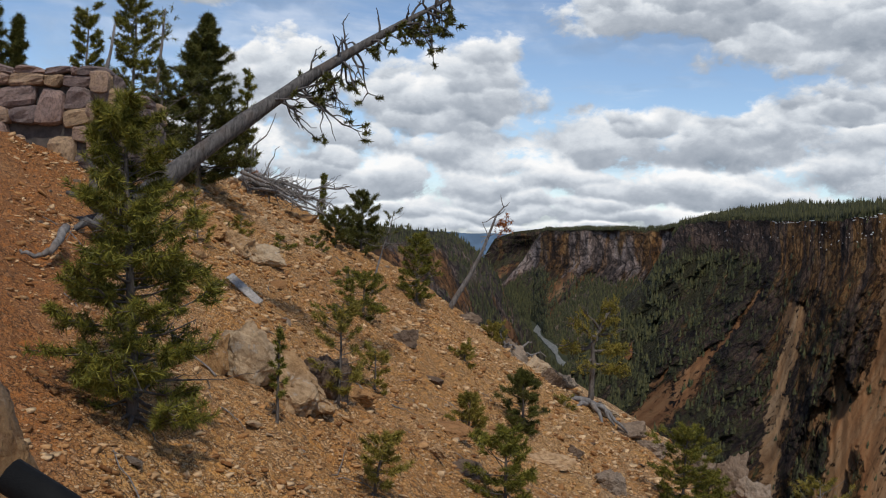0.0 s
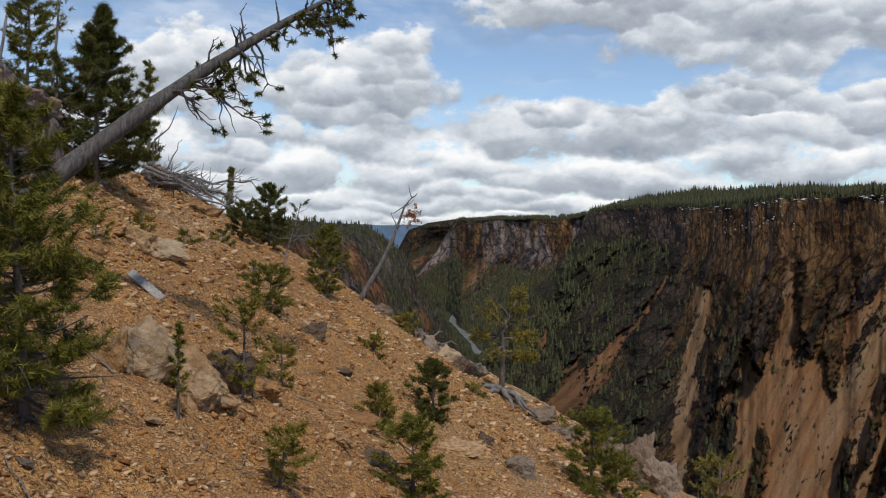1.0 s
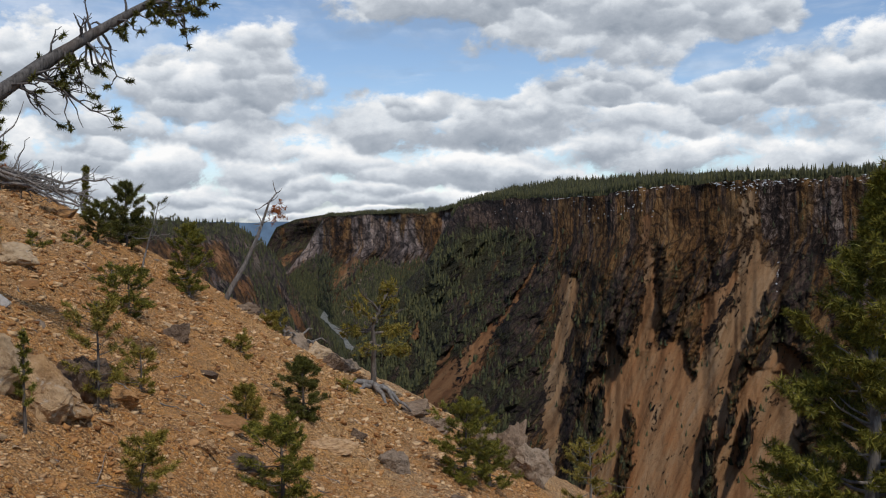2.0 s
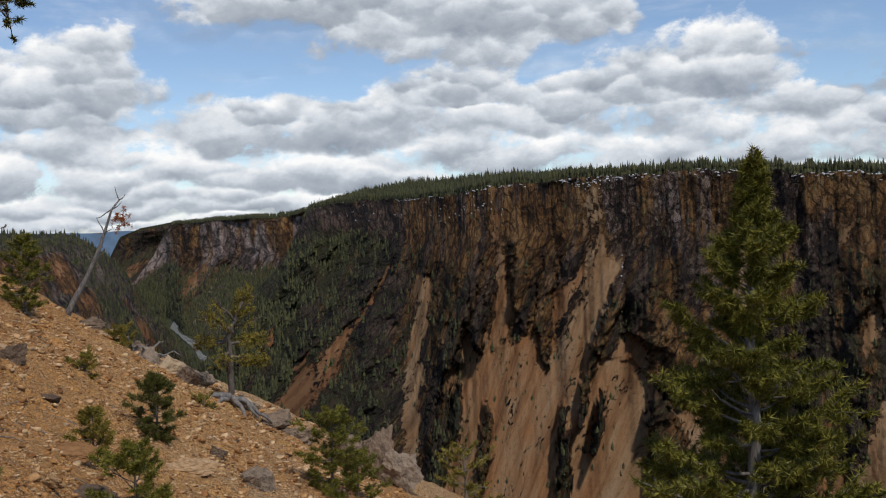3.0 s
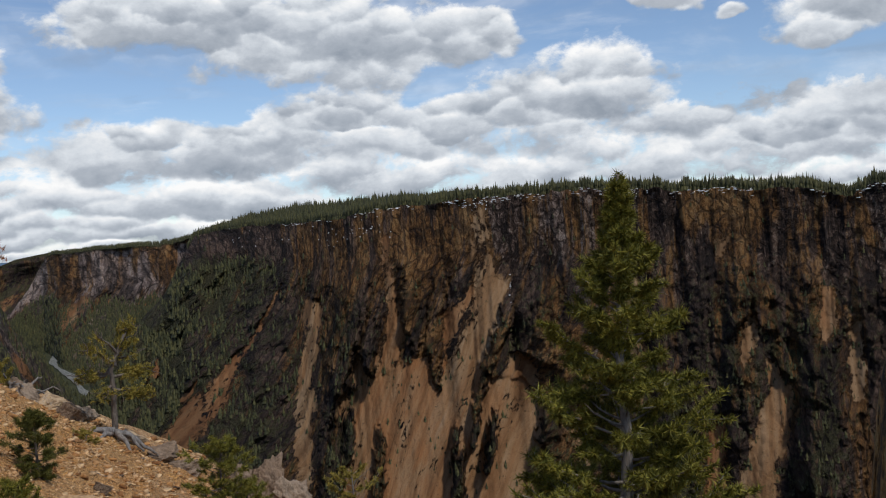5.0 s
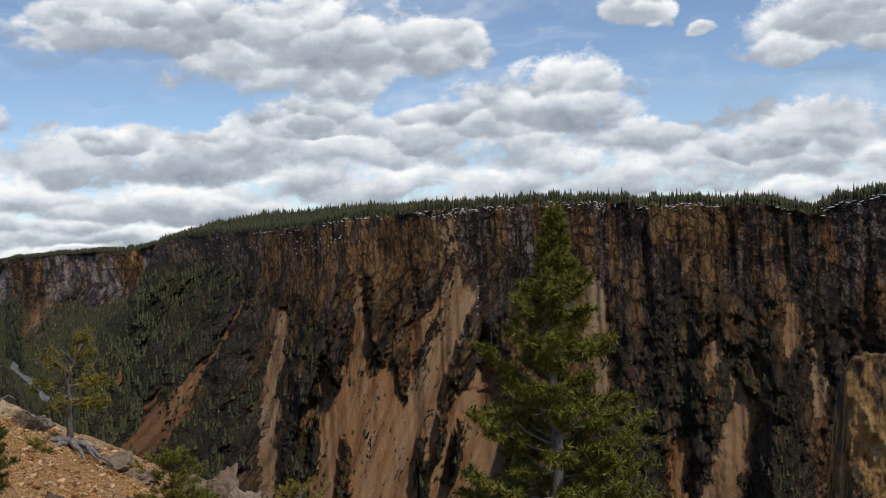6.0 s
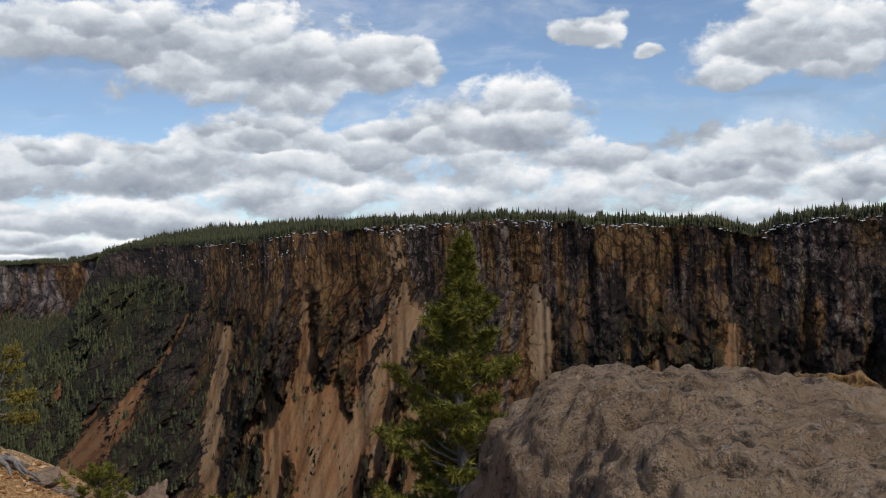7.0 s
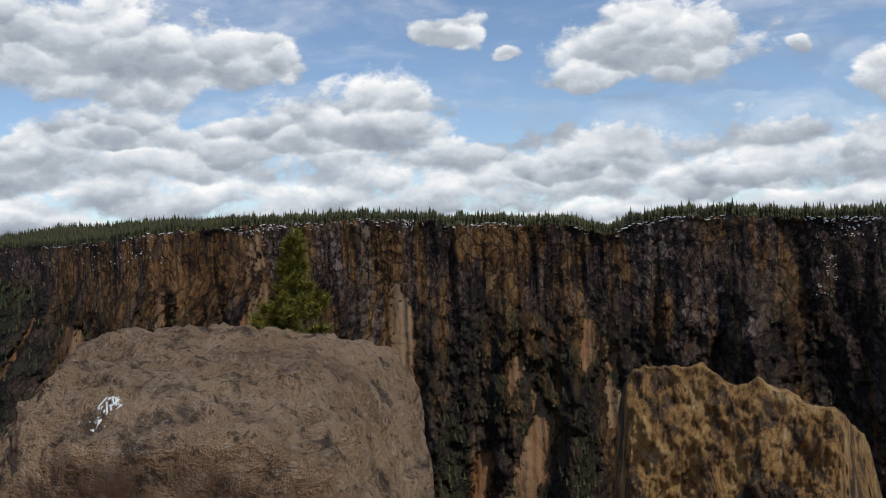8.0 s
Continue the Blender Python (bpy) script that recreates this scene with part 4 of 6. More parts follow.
def make_side_wall():
    bs, ws = np.arange(32.6, 58, 0.06), np.linspace(0, 1, 150)
    B, W = np.meshgrid(bs, ws, indexing="ij")
    R, Z, veg, bare, F = side_fields(B, W)
    ob = rock_sheet("canyon_wall_near", B, R, Z, (0.40 * bare, veg, 0.8 * bare), (0 * B + 0.55, 0 * B, 0 * B + 1.0), (F * 0.6, Z * 0.6))
    tagged(ob, "wooded canyon side with reddish bare rock", "canyon wall", kind="structure")
    # hills at the end of the canyon, distance haze painted in as blue
    bs, ws = np.arange(33, 62, 0.25), np.linspace(0, 1, 12)
    B, W = np.meshgrid(bs, ws, indexing="ij")
    Z = -420 + (418 + 30 * fbm(B * 0.35, B * 0, 4, 241) + 14 * sstep(B, 39, 44)) * (1 - W)
    ob = mesh_object("distant_hill", polar(B, 4650 - 300 * W, Z).reshape(-1, 3), grid_faces(len(bs), len(ws)), HAZE_HILL, smooth=True)
    tagged(ob, "wooded hills tinted haze blue at the far end of the canyon", "hill", kind="structure")


def river_b(r):
    return np.interp(r, [1800, 1950, 2109, 2366, 2580, 2768, 3139, 3350], [32.2, 32.9, 33.42, 34.02, 34.45, 34.52, 34.72, 34.9])


def make_river():
    t = np.linspace(0, 1, 70)
    r = 1850 + 1390 * t
    b = river_b(r) + 0.09 * np.sin(t * 17) + 0.15 * fbm(t * 12, t * 0, 3, 19)
    pts = []
    for k in np.linspace(-1, 1, 9):
        half = 7.0 + 3 * np.sin(t * 23 + 1) + 5 * fbm(t * 34, t * 0 + k, 3, 17)
        pts.append(polar(b + np.degrees(k * half / r), r, FLOOR + 2 + 1.2 * fbm(t * 60 + 3 * k, t * 9 + 5 * k, 3, 3)))
    ob = mesh_object("river", np.stack(pts, 1).reshape(-1, 3), grid_faces(70, 9), RIVER, smooth=True)
    tagged(ob, "pale grey-green river with white rapids on the canyon floor", "river", kind="structure")


# wooded hills, with the blue of distance haze put into the base colour
HAZE_HILL = mat_plain("haze_blue_hill", (0.10, 0.16, 0.24), 0.95, 0, 0.2, 0.01)


# ---- far woods: many small spires, one mesh for each stretch ----
def spires(name, pts, heights, label, seed, wide=(0.10, 0.16)):
    rng = np.random.default_rng(seed)
    n, k = len(pts), 5
    ang = np.arange(k) / k * 2 * np.pi
    rot = rng.uniform(0, 6.28, n)
    rad = heights * rng.uniform(*wide, n)
    tiers = [(0.05, 1.0, 0.62), (0.38, 0.68, 1.0)]
    V, F, base = [], [], 0
    for lo, wid, hi in tiers:
        a = ang[None] + rot[:, None] + lo * 3
        jag = rng.uniform(0.6, 1.25, (n, k))
        ring = np.stack([np.cos(a) * rad[:, None] * wid * jag, np.sin(a) * rad[:, None] * wid * jag,
                         heights[:, None] * (lo + rng.uniform(-0.05, 0.05, (n, k)))], -1) + pts[:, None]
        tip = pts + np.stack([rng.normal(0, .02, n) * heights, rng.normal(0, .02, n) * heights, heights * hi], -1)
        V.append(np.concatenate([ring, tip[:, None]], 1).reshape(-1, 3))
        i = np.arange(k)
        f = np.stack([i, (i + 1) % k, np.full(k, k)], 1)
        F.append((f[None] + (np.arange(n) * (k + 1))[:, None, None]).reshape(-1, 3) + base)
        base += n * (k + 1)
    ob = mesh_object(name, np.concatenate(V), np.concatenate(F), FOREST)
    return tagged(ob, label, "forest", kind="stuff")


def make_woods():
    rng = np.random.default_rng(4)
    # behind the rim
    n = 19000
    b = rng.uniform(-27, 27.2, n)
    d = 3 + 480 * rng.uniform(0, 1, n) ** 1.9
    ok = (fbm(b * 1.6, b * 0, 3, 301) > -0.28) | (d > 14)
    b, d = b[ok], d[ok]
    h = rng.uniform(6.5, 13.0, len(b)) * (1 + 0.3 * (rng.uniform(0, 1, len(b)) > 0.93)) * np.interp(b, [-27, 12, 20, 26], [1, 1, .95, .9])
    h = h * np.where(np.abs(b + 0.82) < 0.15, 1.35, 1.0)
    spires("rim_forest", polar(b, rim_r(b) + d, plateau_z(b, d) - 0.8), h, "dense dark conifer forest along the canyon rim", 5)
    n = 3000
    b, d = rng.uniform(25.5, 34.4, n), 4 + 560 * rng.uniform(0, 1, n) ** 1.6
    r, z = mid_top(b, d)
    spires("bend_forest", polar(b, r, z - 1), rng.uniform(7, 14, n), "conifer forest over the cliffs of the bend", 15)
    # down the wall
    n = 95000
    b, w = rng.uniform(-26, 33.6, n), rng.uniform(0.02, 0.90, n)
    R, Z, E, scree, veg, hot, *_ = wall_fields(b, w)
    p = np.clip(veg - 0.36, 0, 1) * np.interp(b, [-26, 15, 20, 24, 27, 33], [.45, .5, .75, 1.0, 1.1, 1.1]) * sstep(fbm(b * 2.5, E * 1.8, 4, 815), -.12, .12) + 0.006
    p = p * (1 - 0.96 * scree) + 0.045 * scree * (fbm(b * 2.2, E * 1.6, 3, 811) > 0.05) * (E < -6)
    ok = rng.uniform(0, 1, n) < p
    b, R, Z, E = b[ok], R[ok], Z[ok], E[ok]
    h = rng.uniform(3.0, 7.5, len(b)) * np.interp(b, [-26, 18, 24, 30, 34], [.85, .95, 1.3, 1.7, 1.7])
    spires("slope_trees", polar(b, R, Z - 1.0), h, "scattered dark conifers clinging to the canyon wall", 6, (0.20, 0.32))
    # the woods below the far cliffs and beside the river
    n = 16000
    b, w = rng.uniform(25.5, 37.2, n), 1 - 0.75 * rng.uniform(0, 1, n) ** 1.2
    R, Z, scree, veg, *_ = mid_fields(b, w)
    ok = rng.uniform(0, 1, n) < np.clip(1.5 * veg - 0.35, 0, 0.95) * (1 - scree)
    p1, h1 = polar(b[ok], R[ok], Z[ok] - 1.5), rng.uniform(8, 16, ok.sum())
    n = 1800
    r, off = rng.uniform(1800, 3140, n), rng.choice([-1, 1], n) * rng.uniform(16, 60, n)
    b = river_b(r) + np.degrees(off / r)
    p2, h2 = polar(b, r, 0 * r + FLOOR - 1), rng.uniform(7, 13, n)
    spires("canyon_woods", np.concatenate([p1, p2]), np.concatenate([h1, h2]), "green conifer woods on the canyon floor by the river", 8, (0.16, 0.26))
    n = 9000
    b, w = rng.uniform(33.0, 56, n), rng.uniform(0.0, 0.9, n) ** 1.3
    R, Z, veg, bare, F = side_fields(b, w)
    ok = rng.uniform(0, 1, n) < veg * (0.75 - 0.7 * bare)
    spires("side_forest", polar(b[ok], R[ok], Z[ok] - 1), rng.uniform(8, 15, ok.sum()), "conifer woods on the opposite bend of the canyon", 7, (0.14, 0.24))


def make_snow():
    """Old snow on the ledges of the rim and in one gully."""
    rng = np.random.default_rng(9)
    V, F = [], []

    def blob(b, r, z, w, h):
        k = 8
        i0 = len(V)
        V.append(polar(b, r - 1.0, z)[()])
        for j in range(k):
            a = j / k * 6.283
            q = rng.uniform(0.5, 1.2)
            V.append(polar(b + math.degrees(math.cos(a) * w * q / r), r - 0.6 * math.sin(a) * h, z + math.sin(a) * h * q))
        for j in range(k):
            F.append((i0, i0 + 1 + j, i0 + 1 + (j + 1) % k))

    rb = rng.uniform(-26, 22, 420)
    R, Z, *_ = wall_fields(rb, np.abs(rng.normal(0, 0.008, 420)))
    for b, r, z in zip(rb, R, Z):
        if fbm(b * 0.8, 0.0, 3, 401) > -0.02 + 0.12 * (b > 18):
            blob(b, float(r) - 1.2, float(z) + 0.3, rng.uniform(0.5, 2.6), rng.uniform(0.15, 0.5))
    for cb, ce, sb, se, n in [(-22.0, 0.6, 1.2, 0.7, 50), (-20.9, -1.6, 0.35, 0.7, 22), (-20.2, -2.6, 0.3, 0.4, 12), (9.3, -3.2, 0.12, 0.6, 10), (10.9, 1.7, 1.2, 0.3, 40), (2.3, 1.9, 0.5, 0.4, 40),
                              (17.0, 0.6, 1.3, 0.5, 18), (19.6, 0.3, 1.6, 0.6, 16), (23, 0.5, 1.8, 0.5, 14)]:
        for i in range(n):
            b, e = rng.normal(cb, sb * 0.6), rng.normal(ce, se * 0.6)
            R, Z, E, *_ = wall_fields(np.full(80, b), np.linspace(0, 0.5, 80))
            k = int(np.argmin(np.abs(E - e)))
            blob(b, float(R[k]) - 1.5, float(Z[k]) + 0.4, rng.uniform(0.3, 1.0), rng.uniform(0.3, 0.9))
    ob = mesh_object("snow_patches", V, F, SNOW)
    tagged(ob, "small patches of old snow on the cliff ledges", "snow", kind="stuff")


make_ground()
make_far_wall()
make_mid_wall()
make_side_wall()
make_river()
make_woods()
make_snow()


# ---- shapes for the near things ----
def unit(v):
    v = np.asarray(v, float)
    return v / np.maximum(np.linalg.norm(v, axis=-1, keepdims=True), 1e-9)


class Soup:
    """Collects vertices and triangles or quads of one part."""

    def __init__(self):
        self.v, self.f, self.n = [], [], 0

    def tube(self, pts, radii, sides=6, cap=True):
        pts = np.asarray(pts, float)
        radii = np.broadcast_to(np.asarray(radii, float), (len(pts),))
        d = unit(np.gradient(pts, axis=0))
        ref = np.array([0.31, 0.87, 0.39])
        a = unit(np.cross(d, ref))
        b = np.cross(d, a)
        ang = np.arange(sides) / sides * 2 * np.pi
        ring = pts[:, None] + radii[:, None, None] * (a[:, None] * np.cos(ang)[None, :, None] + b[:, None] * np.sin(ang)[None, :, None])
        n0 = self.n
        self.v.append(ring.reshape(-1, 3))
        m = len(pts)
        for i in range(m - 1):
            for j in range(sides):
                k = (j + 1) % sides
                p, q = n0 + i * sides, n0 + (i + 1) * sides
                self.f += [(p + j, p + k, q + k), (p + j, q + k, q + j)]
        self.n += m * sides
        if cap:
            self.v.append(pts[[0, -1]])
            for j in range(sides):
                k = (j + 1) % sides
                self.f += [(n0 + k, n0 + j, self.n), (n0 + (m - 1) * sides + j, n0 + (m - 1) * sides + k, self.n + 1)]
            self.n += 2

    def tris(self, V, F):
        self.v.append(V)
        self.f += (F + self.n).tolist()
        self.n += len(V)

    def make(self, name, mat, parent, label="", smooth=True):
        if not self.v:
            return None
        return mesh_object(name, np.concatenate(self.v), np.array(self.f), mat, parent, smooth, label)


def stuff(ob):
    ob["kind"] = "stuff"
    return ob


def wander(a, b, n, amp, rng, sag=0.0):
    """A crooked line from a to b."""
    a, b = np.asarray(a, float), np.asarray(b, float)
    t = np.linspace(0, 1, n)[:, None]
    p = a + (b - a) * t
    k = np.cumsum(rng.normal(0, 1, (n, 3)), 0)
    k = k - k[0] - (k[-1] - k[0]) * t
    p = p + k * amp * np.linalg.norm(b - a) / max(n, 2) ** 0.5
    p[:, 2] -= sag * np.linalg.norm(b - a) * 4 * (t * (1 - t))[:, 0]
    return p


def needles(P, D, L, n, w, rng, spread=0.85):
    """Brushes of needles at P that point along D."""
    P, D = np.asarray(P, float), unit(D)
    T = len(P)
    L = np.broadcast_to(np.asarray(L, float), (T,))
    back = rng.uniform(-1.1, 0.1, (T, n, 1)) * L[:, None, None]
    root = P[:, None] + D[:, None] * back
    d = unit(D[:, None] + spread * rng.normal(0, 1, (T, n, 3)))
    ln = L[:, None, None] * rng.uniform(0.55, 1.0, (T, n, 1))
    side = unit(np.cross(d, rng.normal(0, 1, (T, n, 3)))) * w
    tri = np.stack([root - side, root + side, root + d * ln], 2).reshape(-1, 3)
    return tri, np.arange(len(tri)).reshape(-1, 3)


def pine(at, h, r, seed, name="pine_tree", label="", group="", crown_from=0.12, boughs=40, bark=BARK, leaf=NEEDLE, tuft=0.14, per=22,
         lean=(0, 0), trunk_r=None, shape="cone", twigs=3, width=0.006, bare=0.0, sweep=0.35, gap=0.0, side=None):
    rng = np.random.default_rng(seed)
    ob = empty(name, at)
    tagged(ob, label, "pine tree" if h > 1.0 else "sapling", group)
    tr = trunk_r or 0.018 * h + 0.012
    n = 9
    t = np.linspace(0, 1, n)
    axis_p = np.stack([lean[0] * h * t ** 1.3 + 0.02 * h * np.cumsum(rng.normal(0, .35, n)) * t, lean[1] * h * t ** 1.3 + 0.02 * h * np.cumsum(rng.normal(0, .35, n)) * t, h * t - 0.12], -1)
    trunk = Soup()
    trunk.tube(axis_p, tr * (1 - 0.9 * t) + 0.004, 8)
    for k in range(4):
        a = rng.uniform(0, 6.28)
        foot = np.array([math.cos(a), math.sin(a), -0.25])
        trunk.tube(wander((0, 0, tr * 1.2), foot * tr * 4, 4, 0.1, rng), np.linspace(tr * 0.6, tr * 0.15, 4), 5)
    trunk.make("trunk", bark, ob)
    limbs, P, D = Soup(), [], []
    for i in range(boughs):
        f = (i + rng.uniform(0, 1)) / boughs
        q = crown_from + (0.985 - crown_from) * f
        if rng.uniform() < gap * (1 - f):
            continue
        if shape == "cone":
            prof = (1 - f) ** 0.95 * (0.55 + 0.45 * min(1, f / 0.18)) + 0.04
        elif shape == "bush":
            prof = math.sin(math.pi * min(0.97, 0.22 + 0.74 * f)) ** 0.7
        else:
            prof = 0.35 + 0.65 * (1 - f)
        ln = r * prof * rng.uniform(0.55, 1.12)
        a = i * 2.39996 + rng.uniform(-0.5, 0.5)
        out = np.array([math.cos(a), math.sin(a), 0])
        if side is not None:
            ln *= 0.45 + 0.75 * max(0.0, float(out[:2] @ np.array(side)))
        start = np.array([np.interp(q, t, axis_p[:, k]) for k in range(3)])
        rise = sweep * (0.2 + 1.1 * f) - 0.12 * (1 - f) + rng.normal(0, 0.20)
        s = np.linspace(0, 1, 5)
        line = start + out * (ln * s)[:, None] + np.array([0, 0, 1.0]) * (ln * (rise * s + 0.30 * s ** 2 - 0.12 * s))[:, None]
        line += np.cumsum(rng.normal(0, 0.035 * ln, (5, 3)), 0) * s[:, None]
        rad = max(0.003, 0.32 * tr * (1 - 0.7 * f) * (ln / max(r, .01)) ** 0.5)
        limbs.tube(line, rad * (1 - 0.8 * s) + 0.0018, 5, False)
        if rng.uniform() < bare:
            for k in range(3):
                p0 = line[rng.integers(1, 5)]
                limbs.tube(wander(p0, p0 + (out * 0.5 + rng.normal(0, 0.5, 3)) * ln * 0.5, 4, 0.15, rng), np.linspace(rad * .4, .0015, 4), 4, False)
            continue
        tip = line[-1] - line[-2]
        P.append(line[-1]); D.append(tip)
        for sub in range(twigs + 2):
            f2 = rng.uniform(0.35, 0.98)
            base = np.array([np.interp(f2, s, line[:, k]) for k in range(3)])
            lat = np.cross(out, (0, 0, 1)) * rng.choice([-1, 1])
            dirn = unit(out * rng.uniform(0.3, 0.9) + lat * rng.uniform(0.2, 0.9) + np.array([0, 0, rng.uniform(0.0, 0.6)]))
            tl = ln * rng.uniform(0.16, 0.38)
            end = base + dirn * tl
            limbs.tube(np.stack([base, (base + end) / 2 + rng.normal(0, .02, 3) * tl, end]), (rad * .4 + .0015, rad * .3 + .0012, .0015), 4, False)
            P.append(end); D.append(dirn + np.array([0, 0, 0.25]))
            if tl > tuft * 1.3:
                P.append((base + end) / 2); D.append(dirn)
    P.append(axis_p[-1]); D.append(np.array([0, 0, 1.0]))
    stuff(limbs.make("branchwork", bark, ob))
    crown = Soup()
    V, F = needles(P, D, tuft * 0.70 * rng.uniform(0.75, 1.25, len(P)), int(per * 2.6), width * 0.80, rng, 1.7)
    crown.tris(V, F)
    crown.make("crown", leaf, ob, smooth=False)
    return ob


ROCK_CACHE = {}


def rock_mesh(seed, mat, detail=2, cuts=7, rough=0.10):
    cuts = cuts * 2
    key = (seed, mat.name, detail)
    if key in ROCK_CACHE:
        return ROCK_CACHE[key]
    rng = np.random.default_rng(seed + 1000)
    bm = bmesh.new()
    bmesh.ops.create_icosphere(bm, subdivisions=detail, radius=1.0)
    co = np.array([v.co[:] for v in bm.verts])
    for k in range(cuts):
        n = unit(rng.normal(0, 1, 3))
        d = rng.uniform(0.42, 0.72)
        over = np.maximum(co @ n - d, 0)
        co = co - over[:, None] * n * 0.93
    off = seed * 7.1
    nz = np.array([noise.fractal((c[0] * 2.2 + off, c[1] * 2.2, c[2] * 2.2), 0.8, 2.0, 5) - 0.5 * noise.ridged_multi_fractal((c[0] * 2.5, c[1] * 2.5 + off, c[2] * 2.5), 1.0, 2.0, 4, 1.0, 2.0) * 0.5 for c in co])
    co = co * (1 + rough * nz)[:, None]
    co /= np.abs(co).max(0)
    for v, c in zip(bm.verts, co):
        v.co = c
    me = bpy.data.meshes.new("rock")
    bm.to_mesh(me)
    bm.free()
    me.materials.append(mat)
    ROCK_CACHE[key] = me
    return me


def rock(u, v, size, seed, mat, label, turn=0.0, tilt=0.0, sink=0.35, name="rock", detail=5, group=""):
    p = on_land(u, v)
    ob = new(name, rock_mesh(seed, mat, detail, 6, 0.22))
    sx, sy, sz = size
    ob.matrix_world = Matrix.LocRotScale((p.x, p.y, p.z + sz * (1 - 2 * sink)), Euler((radians(tilt), radians(tilt * 0.5), radians(turn))), (sx, sy, sz))
    for poly in ob.data.polygons:
        poly.use_smooth = False
    return tagged(ob, label, "rock", group)


def spot(b, e, d):
    return Vector((CX, CY, CZ)) + bearing_dir(b, e) * d


# ---- trees and shrubs on the near slope ----
pine(on_land(-2.29, 7.33), 2.42, 0.66, 1, label="young green pine with dead grey lower twigs on the slope", boughs=120, crown_from=0.06, tuft=0.13, per=24, twigs=8,
     lean=(-0.05, -0.04), shape="column", sweep=0.30, width=0.005, bare=0.14, trunk_r=0.045)
pine(on_land(-1.51, 9.01), 0.98, 0.10, 2, name="pine_seedling", label="thin pine seedling beside the outcrop", boughs=16, crown_from=0.35, tuft=0.07, per=16, twigs=1, shape="column", trunk_r=0.014)
pine(on_land(-1.15, 10.75), 1.15, 0.36, 3, name="pine_sapling", label="sparse yellow-green pine sapling by the rocks", boughs=26, crown_from=0.18, tuft=0.11, per=22, twigs=2, shape="bush", leaf=NEEDLE_Y, trunk_r=0.018, bare=0.15, lean=(0.04, 0))
pine(on_land(-1.42, 17.3), 0.85, 0.45, 4, name="pine_shrub", label="low green pine shrub on gravel", boughs=30, crown_from=0.1, tuft=0.12, per=22, twigs=3, shape="bush", trunk_r=0.02)
pine(on_land(-0.9, 13.0), 0.62, 0.30, 5, name="pine_shrub", label="small yellow-green pine shrub on gravel", boughs=18, crown_from=0.1, tuft=0.10, per=18, twigs=2, shape="bush", leaf=NEEDLE_Y, trunk_r=0.015)
pine(on_land(-0.62, 8.93), 0.66, 0.26, 6, name="pine_sapling", label="yellowing pine sapling with a bent stem", boughs=18, crown_from=0.35, tuft=0.10, per=20, twigs=2, shape="bush", leaf=NEEDLE_Y, trunk_r=0.016, lean=(0.12, 0.05))
pine(on_land(0.68, 10.76), 0.98, 0.40, 7, name="pine_sapling", label="bushy green pine sapling on the slope", boughs=34, crown_from=0.1, tuft=0.12, per=26, twigs=3, shape="bush", trunk_r=0.022)
pine(on_land(1.38, 17.03), 1.10, 0.40, 8, name="pine_shrub", label="dark green pine shrub on the slope", boughs=44, crown_from=0.08, tuft=0.13, per=26, twigs=3, shape="bush", leaf=NEEDLE_D, trunk_r=0.025)
pine(on_land(0.38, 14.39), 0.72, 0.30, 9, name="pine_shrub", label="olive pine shrub on the slope", boughs=30, crown_from=0.08, tuft=0.10, per=24, twigs=3, shape="bush", leaf=NEEDLE_Y, trunk_r=0.015)
pine(on_land(0.39, 18.44), 0.42, 0.26, 10, name="pine_shrub", label="tiny olive pine shrub on the slope", boughs=18, crown_from=0.05, tuft=0.10, per=20, twigs=2, shape="bush", leaf=NEEDLE_Y, trunk_r=0.015)
pine(on_land(-2.07, 24.3), 1.55, 0.52, 11, name="pine_shrub", label="dark bushy pine on the ridge", boughs=60, crown_from=0.05, tuft=0.16, per=28, twigs=3, shape="bush", leaf=NEEDLE_D, trunk_r=0.03, lean=(-0.08, 0.05))
pine(on_land(-2.55, 22.9), 1.0, 0.42, 12, name="pine_shrub", label="dark pine shrub below the ridge", boughs=34, crown_from=0.25, tuft=0.14, per=24, twigs=3, shape="bush", leaf=NEEDLE_D, trunk_r=0.025, lean=(0.1, 0))
pine(on_land(-1.48, 19.96), 1.75, 0.55, 13, name="dead_sapling", label="nearly bare bent sapling with a few tufts", boughs=14, crown_from=0.55, tuft=0.10, per=12, twigs=1, shape="column", bark=DEAD, leaf=NEEDLE_D, trunk_r=0.022, bare=0.6, lean=(0.20, 0.1))
pine(on_land(-0.64, 22.8), 1.70, 0.42, 14, name="pine_shrub", label="upright bushy pine with a pale stem", boughs=64, crown_from=0.1, tuft=0.14, per=26, twigs=3, shape="bush", trunk_r=0.035, bark=BARK_PALE, bare=0.1)
pine(on_land(1.25, 25.0), 0.55, 0.36, 15, name="pine_shrub", label="low yellow-green shrub on the ridge", boughs=28, crown_from=0.02, tuft=0.14, per=24, twigs=2, shape="bush", leaf=NEEDLE_Y, trunk_r=0.02)
pine(on_land(4.40, 18.1), 1.62, 0.62, 18, name="pine_shrub", label="bright green pine shrub at the slope's edge", boughs=60, crown_from=0.08, tuft=0.13, per=28, twigs=3, shape="bush", trunk_r=0.03)
pine(on_land(5.10, 19.0), 0.95, 0.50, 19, name="pine_shrub", label="green pine shrub below the crag", boughs=40, crown_from=0.05, tuft=0.13, per=26, twigs=3, shape="bush", trunk_r=0.03)
